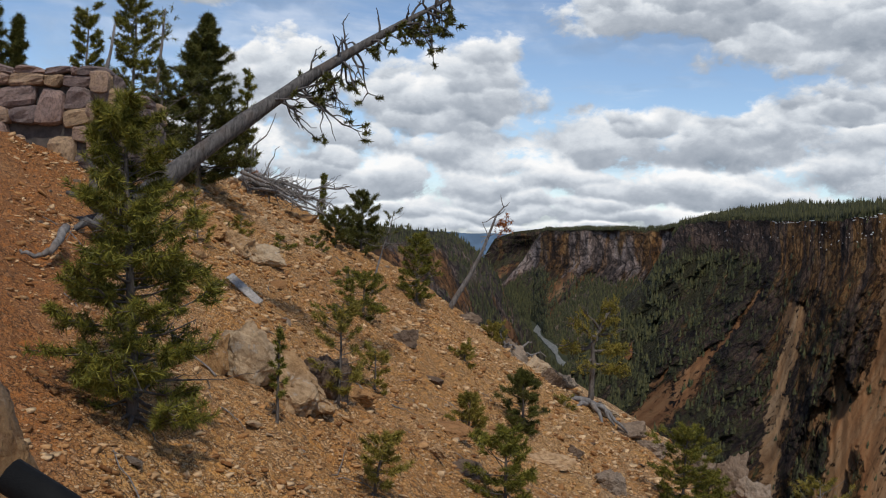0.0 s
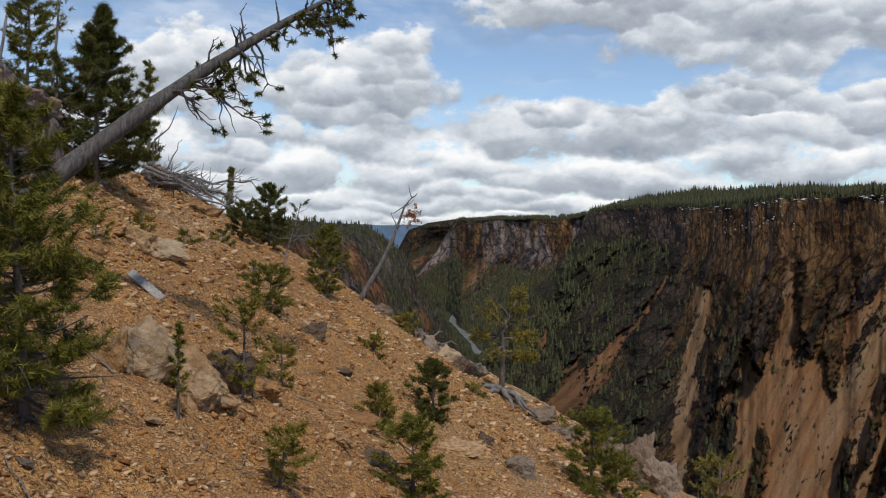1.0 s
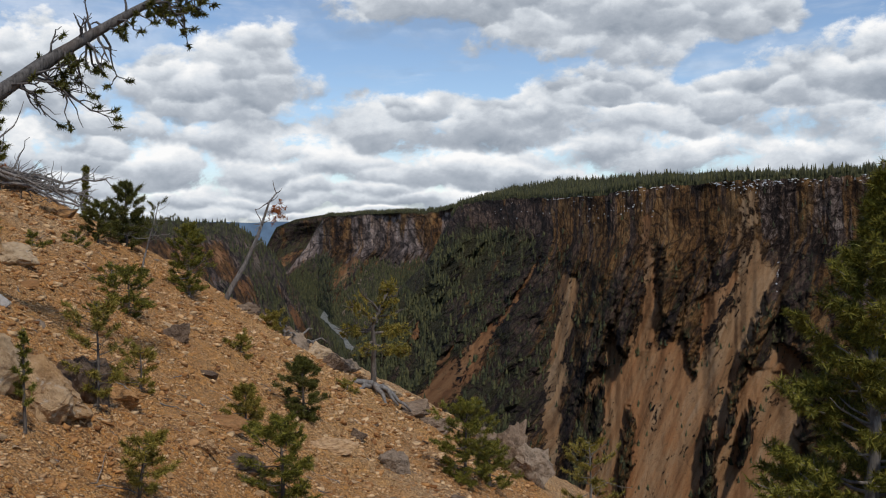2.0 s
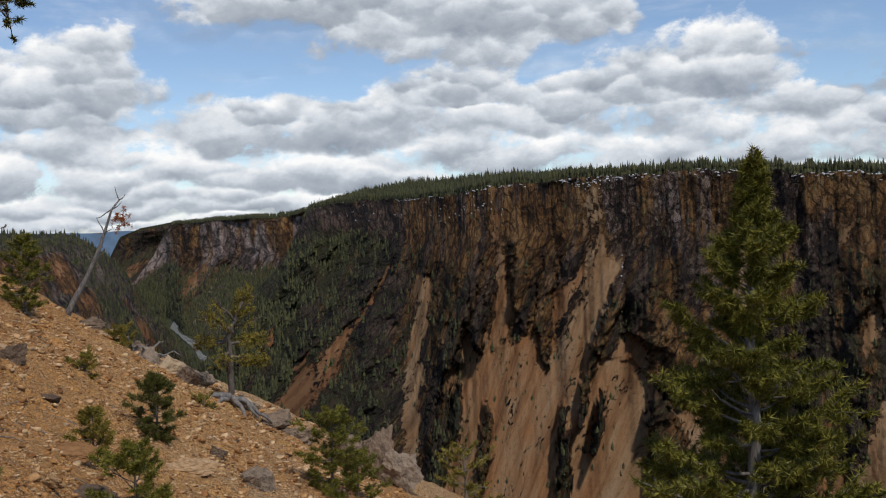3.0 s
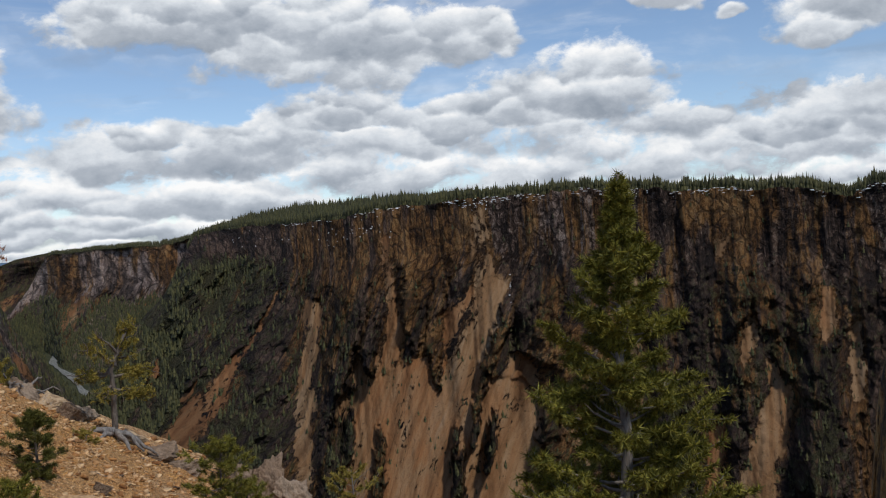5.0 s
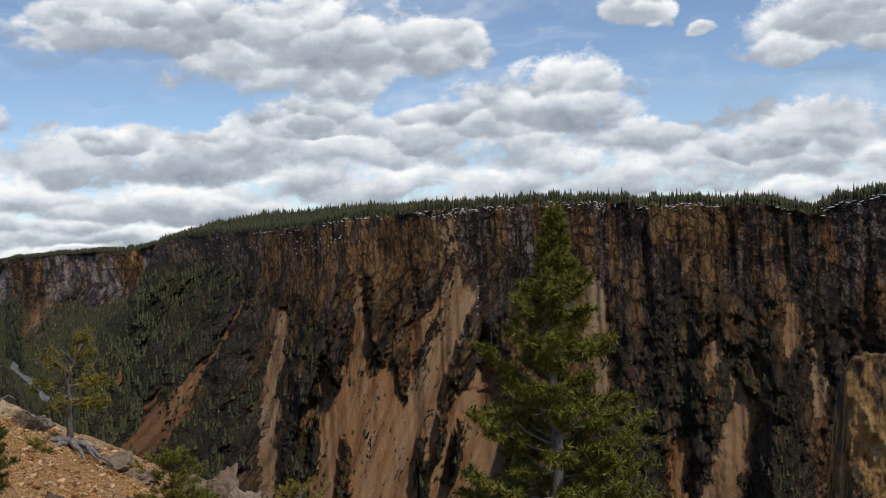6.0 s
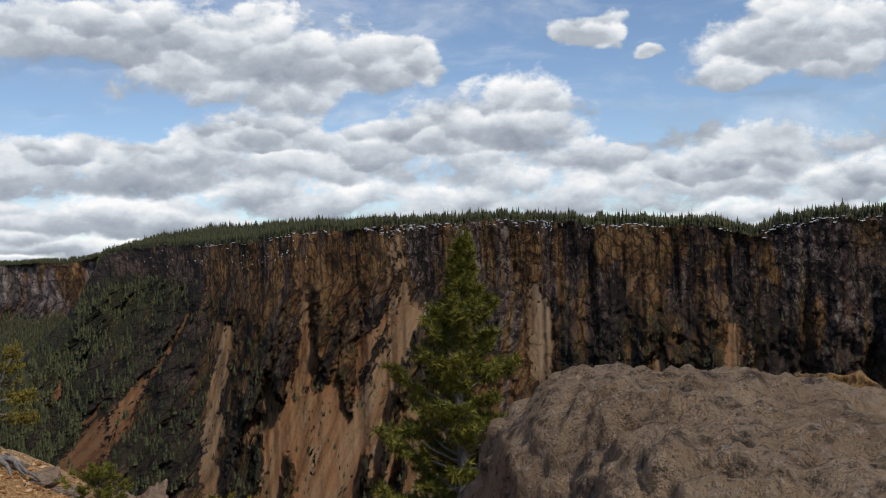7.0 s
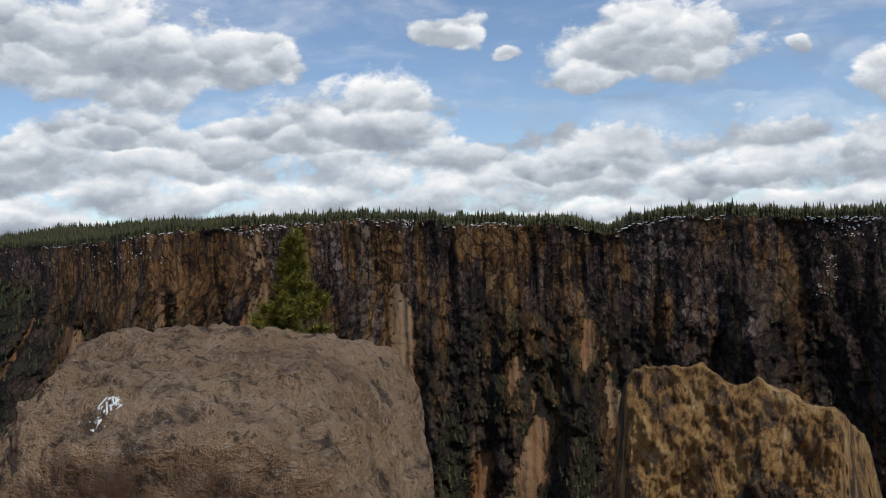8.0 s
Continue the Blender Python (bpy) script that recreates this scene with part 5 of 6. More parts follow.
pine(spot(19.3, -16.5, 15.0), 1.25, 0.55, 20, name="pine_sapling", label="sparse yellow-green pine sapling with bare twigs", boughs=26, crown_from=0.2, tuft=0.10, per=20, twigs=3, shape="bush", leaf=NEEDLE_Y, trunk_r=0.02, bare=0.25, bark=BARK_PALE)
# low tufts of shrub between the stones
for k, (su, sv, sh, yel) in enumerate([(-2.95, 12.4, 0.32, 1), (-3.55, 17.2, 0.45, 1), (-3.1, 18.6, 0.35, 0), (-4.3, 13.5, 0.4, 1), (-1.9, 19.3, 0.45, 0), (-1.75, 15.9, 0.3, 0), (-4.05, 16.0, 0.5, 1),
                                       (2.7, 21.9, 0.3, 1), (-3.6, 14.4, 0.4, 1), (-2.75, 21.2, 0.35, 0)]):
    pine(on_land(su, sv), sh, 0.28, 40 + k, name="low_shrub", label="low olive shrub among the loose stones", group="low shrubs", boughs=18, crown_from=0.02, tuft=0.10, per=16, twigs=2,
         shape="bush", leaf=NEEDLE_Y if yel else NEEDLE, trunk_r=0.012, bare=0.2, bark=DEAD)

# the large pine in front of the far wall
pine(Vector((0.15, 11.9, float(land(*to_uv(0.15, 11.9))))), 6.95, 1.75, 30, label="tall green pine with a pale trunk and open boughs", boughs=190, crown_from=0.10, tuft=0.145, per=30, twigs=12,
     bark=BARK_PALE, trunk_r=0.12, sweep=0.28, lean=(-0.015, 0.0), width=0.0080, bare=0.06, leaf=NEEDLE)

# trees behind the stone wall and along the ridge
pine(on_land(-4.75, 18.9), 3.40, 1.25, 60, label="dense dark pine with a forked trunk behind the fallen log", boughs=150, crown_from=0.06, tuft=0.19, per=26, twigs=6, leaf=NEEDLE_D, trunk_r=0.07, lean=(0.0, 0.0), width=0.008, gap=0.15)
pine(spot(56.2, 2.2, 18.5), 2.2, 0.70, 61, name="pine_shrub", label="dark side stem of pine with open boughs", boughs=34, crown_from=0.3, tuft=0.17, per=24, twigs=3, leaf=NEEDLE_D, trunk_r=0.05, shape="bush", bare=.2)
for k, (tb, te, td, th, tr_, nb, dk) in enumerate([(63.4, 1.0, 30.0, 5.1, 0.95, 90, 1), (64.6, 1.0, 28.0, 5.6, 0.9, 80, 1), (62.1, 1.0, 34.0, 4.1, 0.35, 36, 1), (59.9, 1.0, 27.0, 4.95, 0.85, 64, 0),
                                                   (57.7, 1.0, 27.0, 5.9, 1.0, 110, 0), (51.4, -0.5, 27.0, 4.4, 0.42, 34, 0), (47.1, -1.5, 40.0, 3.3, 0.24, 36, 0)]):
    pine(spot(tb, te, td), th, tr_, 70 + k, label="dark dense spruce behind the stone wall" if dk else "thin open pine on the plateau behind", group="trees behind the wall",
         boughs=nb, crown_from=0.15 if dk else 0.22, tuft=0.26 if dk else 0.2, per=22 if dk else 17, twigs=4, leaf=NEEDLE_D if dk else NEEDLE, bark=BARK if dk else BARK_PALE, width=0.012, trunk_r=0.07, gap=0.0 if dk else 0.10,
         shape="cone" if dk else "column")


def dead_pole():
    rng = np.random.default_rng(77)
    base = spot(56.75, 1.0, 25.0)
    ob = tagged(empty("dead_pole_tree", base), "thin bare grey trunk with a tuft at its top", "dead tree")
    s, lb = Soup(), Soup()
    h = 4.6
    s.tube(wander((0, 0, -0.2), (0.25, 0.2, h), 8, 0.01, rng), np.linspace(0.06, 0.025, 8), 7)
    for k in range(16):
        z = rng.uniform(0.45, 0.98) * h
        p = np.array([0.25 * z / h, 0.2 * z / h, z])
        lb.tube(wander(p, p + np.append(rng.normal(0, 0.16, 2), rng.uniform(-0.1, 0.1)), 4, 0.1, rng), np.linspace(0.012, 0.003, 4), 4, False)
    s.make("trunk", DEAD, ob)
    stuff(lb.make("branchwork", DEAD, ob))
    c = Soup()
    P = np.stack([rng.normal(0.26, 0.13, 26), rng.normal(0.2, 0.13, 26), h - rng.uniform(0, 0.75, 26)], -1)
    c.tris(*needles(P, rng.normal(0, 1, (26, 3)) + (0, 0, .6), 0.16, 18, 0.01, rng))
    c.make("crown", NEEDLE, ob, smooth=False)
    # the two bare stems beside it
    for b0, b1, e1, d in [(60.0, 58.6, 10.4, 26.0), (59.6, 58.9, 8.6, 26.0)]:
        root, top = spot(b0 - 0.2, 2.0, d), spot(b1, e1, d)
        st = tagged(empty("dead_tree", root), "leaning bare grey stem behind the wall", "dead tree", "dead trees")
        q = Soup()
        q.tube(wander((0, 0, 0), top - root, 8, 0.03, rng), np.linspace(0.07, 0.03, 8), 6)
        q.make("trunk", DEAD, st)


dead_pole()


def leaning_log():
    rng = np.random.default_rng(5)
    base = np.array(spot(58.5, 0.1, 12.3))
    tip = np.array(spot(40.25, 13.15, 13.6))
    ob = tagged(empty("leaning_log", base), "long grey uprooted pine trunk leaning over the slope", "fallen tree")
    d = tip - base
    ln = np.linalg.norm(d)
    t = np.linspace(0, 1, 26)
    line = d * t[:, None]
    line[:, 2] += 0.17 * np.sin(np.pi * t)
    rad = np.interp(t, [0, 0.06, 0.2, 0.5, 0.8, 1], [0.17, 0.13, 0.112, 0.080, 0.048, 0.012]) * (1 + 0.05 * rng.normal(0, 1, 26))
    s = Soup()
    s.tube(line, rad, 14)
    s.make("trunk", LOG, ob)
    dn = d / ln
    down = np.array([0, 0, -1.0])
    side = unit(np.cross(dn, (0, 0, 1)))
    lb, P, D = Soup(), [], []

    def bough(f, length, way, fork, tuft):
        p = np.array([np.interp(f, t, line[:, k]) for k in range(3)])
        way = unit(way)
        q = wander(p, p + way * length, 6, 0.10, rng, -0.05)
        lb.tube(q, np.linspace(0.020, 0.006, 6), 5, False)
        for k in range(fork):
            a = q[rng.integers(2, 6)]
            w2 = unit(way + rng.normal(0, 0.55, 3) + np.array([0, 0, 0.1]))
            e2 = a + w2 * length * rng.uniform(0.25, 0.6)
            lb.tube(wander(a, e2, 5, 0.13, rng), np.linspace(0.010, 0.004, 5), 4, False)
            if rng.uniform() < tuft:
                P.append(e2); D.append(w2 + np.array([0, 0, 0.4]))

    for k in range(11):
        bough(rng.uniform(0.42, 0.52), rng.uniform(0.35, 0.85), dn * rng.uniform(0.25, 0.9) + down * rng.uniform(0.25, 0.8) + side * rng.normal(0, 0.3), 4, 0.35)
    for k in range(34):
        f = rng.uniform(0.56, 0.99)
        bough(f, rng.uniform(0.25, 0.65) * (1.25 - 0.5 * f), dn * rng.uniform(0.1, 0.6) + down * rng.uniform(0.3, 0.9) + side * rng.normal(0, 0.5), 3, 0.85)
    for k in range(16):
        f = rng.uniform(0.5, 0.99)
        bough(f, rng.uniform(0.12, 0.45), -down * rng.uniform(0.5, 1.0) + dn * rng.normal(0, 0.5) + side * rng.normal(0, 0.5), 2, 0.12)
    stuff(lb.make("branchwork", LOG, ob))
    c = Soup()
    c.tris(*needles(P, D, 0.085, 70, 0.008, rng, 1.4))
    c.make("crown", NEEDLE_D, ob, "dry tufts of dark needles", smooth=False)
    # the root plate
    roots = [((0, 0, 0), spot(60.6, 0.0, 12.6)), ((0, 0, 0), spot(60.9, 1.4, 12.4)), ((0, 0, 0), spot(59.9, 3.3, 12.8)), ((0, 0, 0), spot(61.3, -1.0, 12.0)), ((0, 0, 0), spot(59.0, 0.1, 12.7))]
    for a, b in roots:
        q = Soup()
        b = np.array(b) - base
        q.tube(wander((0.0, 0.0, 0.0), b, 8, 0.16, rng), np.linspace(0.10, 0.022, 8), 8)
        q.make("root", LOG, ob)
    # curled roots lying down the slope
    for pts in [[(61.0, -0.4), (61.6, -1.7), (62.3, -2.0), (63.2, -1.8)]]:
        q = Soup()
        line2 = np.array([np.array(spot(b, e, 10.05 + 0.35 * (e + 2))) - base for b, e in pts])
        k = np.linspace(0, len(pts) - 1, 14)
        line2 = np.stack([np.interp(k, range(len(pts)), line2[:, j]) for j in range(3)], -1) + rng.normal(0, 0.012, (14, 3))
        q.tube(line2, np.linspace(0.045, 0.014, 14), 8)
        q.make("root", DEAD, ob, "pale curled root lying on the gravel")


leaning_log()


def dead_brush():
    rng = np.random.default_rng(15)
    base = on_land(-4.78, 24.0, -0.2)
    ob = tagged(empty("dead_brush", base), "tangle of bare grey fallen branches on the ridge", "dead branches")
    s, w = Soup(), Soup()
    right = np.array([HC, HS, 0])
    for k in range(15):
        a = np.array([0, 0, 0.1]) + rng.normal(0, 0.14, 3)
        b = right * rng.uniform(0.5, 2.0)
        b = b + np.array([rng.normal(0, .5), rng.normal(0, .5), rng.uniform(-0.15, 0.50) - 0.40 * (b @ right)])
        q = wander(a, b, 8, 0.10, rng)
        s.tube(q, np.linspace(0.055, 0.014, 8), 6)
        for j in range(18):
            p = q[rng.integers(2, 8)]
            e = p + unit(right * 0.8 + rng.normal(0, 0.7, 3) - (0, 0, 0.15)) * rng.uniform(0.2, 0.65)
            w.tube(wander(p, e, 6, 0.12, rng), np.linspace(0.014, 0.004, 6), 4, False)
    for end, r0 in [((0.45, 0.4, 1.75), 0.035), ((0.15, 0.2, 1.15), 0.03), ((0.55, 0.45, 0.95), 0.028)]:
        s.tube(wander((0, 0, 0), end, 10, 0.10, rng), np.linspace(r0, 0.006, 10), 6)
    stuff(s.make("stem", DEAD, ob))
    stuff(w.make("twig", DEAD, ob))
    q = tagged(empty("dry_bush", on_land(-4.7, 24.2)), "small rusty dry bush under the dead branches", "bush")
    c = Soup()
    P = rng.normal(0, 0.14, (40, 3)) + (0, 0, 0.3)
    c.tris(*needles(P, rng.normal(0, 1, (40, 3)) + (0, 0, .5), 0.13, 18, 0.007, rng))
    c.make("crown", NEEDLE_R, q, smooth=False)
    # grey driftwood knot on the ridge
    g = tagged(empty("driftwood", on_land(1.65, 25.0, -0.1)), "twisted pale driftwood roots on the ridge", "driftwood")
    s = Soup()
    for k in range(9):
        a = rng.normal(0, 0.12, 3)
        b = np.array([HC, HS, -0.3]) * rng.uniform(-0.7, 0.8) + rng.normal(0, 0.25, 3) + (0, 0, 0.18)
        s.tube(wander(a, b, 8, 0.22, rng), np.linspace(0.05, 0.015, 8), 7)
    stuff(s.make("root", DEAD, g))


dead_brush()


def snag():
    rng = np.random.default_rng(23)
    base = np.array(on_land(0.12, 25.4, 0.1))
    tip = np.array(spot(36.85, 1.55, 25.0))
    ob = tagged(empty("dead_snag", base), "leaning bare dead sapling with one rusty tuft", "dead tree")
    s, w = Soup(), Soup()
    d = tip - base
    q = wander((0, 0, 0), d, 12, 0.025, rng)
    s.tube(q, np.linspace(0.075, 0.018, 12), 8)
    s.make("trunk", DEAD, ob)
    for k in range(16):
        p = q[rng.integers(6, 12)]
        w.tube(wander(p, p + rng.normal(0, 0.17, 3) + (0, 0, 0.1), 4, 0.1, rng), np.linspace(0.018, 0.006, 4), 4, False)
    p = q[9]
    e = np.array(spot(36.75, 0.45, 24.9)) - base
    w.tube(wander(p, e, 5, 0.1, rng), np.linspace(0.014, 0.005, 5), 4, False)
    stuff(w.make("branchwork", DEAD, ob))
    c = Soup()
    P = e + rng.normal(0, 0.10, (34, 3))
    c.tris(*needles(P, rng.normal(0, 1, (34, 3)), 0.12, 16, 0.008, rng))
    c.make("crown", NEEDLE_R, ob, "rusty dead needle cluster", smooth=False)


snag()


def gnarled_pine():
    rng = np.random.default_rng(31)
    base = np.array(on_land(3.50, 23.5))
    ob = tagged(empty("gnarled_pine", base), "gnarled old pine with exposed roots on the edge", "pine tree")
    R = np.array([HC, HS, 0])
    U = np.array([0, 0, 1.0])
    tr = Soup()
    stem = np.array([-0.02 * R, 0.0 * R + 0.5 * U, 0.03 * R + 1.05 * U, -0.02 * R + 1.5 * U, 0.12 * R + 1.8 * U, 0.30 * R + 2.25 * U])
    k = np.linspace(0, 5, 18)
    line = np.stack([np.interp(k, range(6), stem[:, j]) for j in range(3)], -1) + rng.normal(0, .012, (18, 3))
    tr.tube(line, np.linspace(0.080, 0.025, 18) * (1 + .08 * rng.normal(0, 1, 18)), 9)
    tr.make("trunk", BARK, ob)
    for a in [(-0.95, -0.35, 0.10), (-0.55, -0.5, 0.05), (0.55, -0.2, -0.35), (0.9, 0.1, -0.55), (0.2, -0.6, -0.3)]:
        rt = Soup()
        e = R * a[0] + np.array([HS, -HC, 0]) * -a[1] + U * a[2]
        q = wander((0, 0, 0.12), e, 8, 0.10, rng)
        q[:, 2] += 0.10 * np.sin(np.linspace(0, np.pi, 8))
        rt.tube(q, np.linspace(0.085, 0.025, 8), 7)
        rt.make("root", DEAD, ob, "pale exposed root")
    lb, P, D = Soup(), [], []
    for f, side, up, ln, nt in [(0.55, 1.1, 0.05, 0.95, 26), (0.45, 0.9, -0.15, 0.75, 20), (0.62, -0.9, 0.0, 0.7, 8), (0.75, -0.8, 0.5, 0.75, 10), (0.8, 0.3, 0.6, 0.6, 9), (0.95, 0.4, 0.9, 0.45, 14),
                                (0.7, 0.9, 0.4, 0.7, 3), (0.66, -1.0, -0.3, 0.7, 6), (0.85, -0.7, 0.7, 0.6, 3), (0.5, -0.7, -0.4, 0.5, 8), (0.85, 0.8, 0.6, 0.6, 4)]:
        p = line[int(f * 17)]
        w = unit(R * side + U * up + np.array([HS, -HC, 0]) * rng.normal(0, 0.35))
        q = wander(p, p + w * ln, 7, 0.13, rng)
        lb.tube(q, np.linspace(0.038, 0.010, 7), 6, False)
        for j in range(9):
            a = q[rng.integers(2, 7)]
            e = a + unit(w * 0.7 + rng.normal(0, 0.7, 3)) * rng.uniform(0.12, 0.4)
            lb.tube(wander(a, e, 5, 0.15, rng), np.linspace(0.012, 0.004, 5), 4, False)
        for j in range(nt * 4):
            a = q[rng.integers(3, 7)] + rng.normal(0, 0.075, 3)
            P.append(a); D.append(w + rng.normal(0, .5, 3) + (0, 0, .5))
    stuff(lb.make("branchwork", BARK, ob))
    c = Soup()
    c.tris(*needles(P, D, 0.10, 26, 0.008, rng, 1.4))
    c.make("crown", NEEDLE_Y, ob, smooth=False)


gnarled_pine()


# ---- rocks of the slope ----
OUT = "weathered orange and grey outcrop rock in the slope"
rock(-2.20, 9.45, (0.15, 0.19, 0.27), 1, OUTCROP, "pale angular rock at the outcrop's end", 20, 5, 0.3)
rock(-1.93, 9.70, (0.36, 0.32, 0.42), 2, OUTCROP, OUT, 50, 4, 0.32)
rock(-1.52, 9.95, (0.42, 0.34, 0.42), 3, OUTCROP, OUT, 15, -6, 0.32)
rock(-1.27, 10.95, (0.36, 0.32, 0.32), 4, GREYROCK, "dark hollowed rock behind the sapling", 70, 8, 0.35)
rock(-1.78, 10.25, (0.45, 0.30, 0.34), 16, OUTCROP, OUT, 40, 3, 0.4)
rock(-1.05, 11.6, (0.34, 0.2, 0.16), 5, STONE, "tan slab of rock in gravel", 30, 14, 0.4)
rock(-0.68, 17.4, (0.24, 0.24, 0.2), 6, GREYROCK, "grey-brown stone standing on the slope", 10, 10, 0.35)
rock(-3.30, 15.4, (0.34, 0.40, 0.30), 7, OUTCROP, OUT, 35, 6, 0.4)
rock(-3.05, 16.4, (0.42, 0.35, 0.22), 8, OUTCROP, OUT, 60, 9, 0.45)
rock(-3.75, 15.6, (0.5, 0.4, 0.22), 9, STONE, "low orange ledge of rock in gravel", 5, 4, 0.5)
rock(2.33, 17.5, (0.17, 0.2, 0.17), 10, GREYROCK, "rounded grey stone on the slope", 0, 0, 0.35)
rock(1.75, 15.9, (0.42, 0.26, 0.15), 11, STONE, "flat tan rock slab on the slope", 28, 12, 0.4)
rock(2.84, 16.6, (0.30, 0.30, 0.22), 12, GREYROCK, "dark lichened rock near the edge", 40, 0, 0.4)
rock(-0.08, 11.0, (0.13, 0.12, 0.11), 13, STONE, "tan loose stone beside the sapling", 0, 0, 0.3)
rock(0.22, 11.3, (0.45, 0.35, 0.12), 14, GREYROCK, "flat grey rock beside the bushy sapling", 30, 10, 0.55)
rock(0.05, 13.2, (0.40, 0.25, 0.10), 15, STONE, "flat orange rock slab", 20, 14, 0.5)
for k, (ru, rv, sx, sy, sz) in enumerate([(1.05, 25.6, .35, .3, .22), (1.5, 25.3, .45, .4, .26), (1.9, 24.9, .40, .4, .3), (2.25, 24.3, .5, .4, .36), (2.6, 23.9, .42, .4, .30), (2.9, 24.6, .5, .5, .3), (3.9, 24.4, .45, .4, .22),
                                          (4.5, 23.9, .5, .4, .25), (5.0, 23.6, .45, .4, .28), (5.45, 23.2, .5, .45, .32), (5.9, 23.4, .45, .4, .35), (0.6, 25.9, .4, .3, .18)]):
    rock(ru, rv, (sx, sy, sz), 20 + k, OUTCROP if k % 3 == 0 else GREYROCK, "craggy grey-orange rock on the ridge edge", 37 * k, 6, 0.38, "ridge_rock", group="rocks on the ridge")
rock(6.75, 23.2, (0.55, 0.6, 0.85), 40, GREYROCK, "jagged grey crag at the slope's end", 20, 10, 0.2, "crag")
rock(7.15, 22.8, (0.5, 0.5, 0.6), 41, GREYROCK, "jagged grey and pink crag at the slope's end", 70, -8, 0.2, "crag")
rock(6.3, 23.6, (0.6, 0.5, 0.5), 42, GREYROCK, "jagged grey crag at the slope's end", 110, 8, 0.3, "crag")


def plank():
    a, b = np.array(on_land(-2.97, 13.67, -0.05)), np.array(on_land(-2.50, 13.45, -0.05))
    bm = bmesh.new()
    bmesh.ops.create_cube(bm, size=1.0)
    bmesh.ops.scale(bm, vec=(np.linalg.norm(b - a) * 1.0, 0.12, 0.03), verts=bm.verts)
    bmesh.ops.bevel(bm, geom=bm.edges, offset=0.006, segments=1, affect="EDGES")
    me = bpy.data.meshes.new("plank")
    bm.to_mesh(me)
    bm.free()
    me.materials.append(PLANK)
    ob = new("plank", me)
    d = Vector(b - a).normalized()
    zc = Vector((0.25, -0.55, 0.8))
    y = zc.cross(d).normalized()
    z = d.cross(y)
    m = Matrix((d, y, z)).transposed().to_4x4()
    m.translation = Vector((a + b) / 2)
    ob.matrix_world = m
    tagged(ob, "grey weathered board lying on the gravel slope", "board")


plank()


# ---- the stone wall of the next overlook ----
def wall_stone_mesh(seed):
    key = ("wall", seed)
    if key not in ROCK_CACHE:
        r = np.random.default_rng(900 + seed)
        bm = bmesh.new()
        bmesh.ops.create_cube(bm, size=2.0)
        bmesh.ops.subdivide_edges(bm, edges=bm.edges, cuts=3, use_grid_fill=True)
        skew = r.normal(0, 0.17, (2, 2))
        for v in bm.verts:
            p = v.co
            n = (abs(p.x) ** 5 + abs(p.y) ** 5 + abs(p.z) ** 5) ** (1 / 5)
            p = p / n
            q = noise.fractal((p.x * 1.3 + seed * 5, p.y * 1.3, p.z * 1.3), 1.0, 2.0, 3)
            v.co = Vector((p.x * (1 + skew[0, 0] * p.z) + skew[0, 1] * p.z * 0.6, p.y * (1 + 0.25 * q), p.z * (1 + skew[1, 0] * p.x) + skew[1, 1] * p.x * 0.5)) * (1 + 0.06 * q)
        me = bpy.data.meshes.new("stone")
        bm.to_mesh(me)
        bm.free()
        me.materials.append(WALLSTONE)
        ROCK_CACHE[key] = me
    return ROCK_CACHE[key]



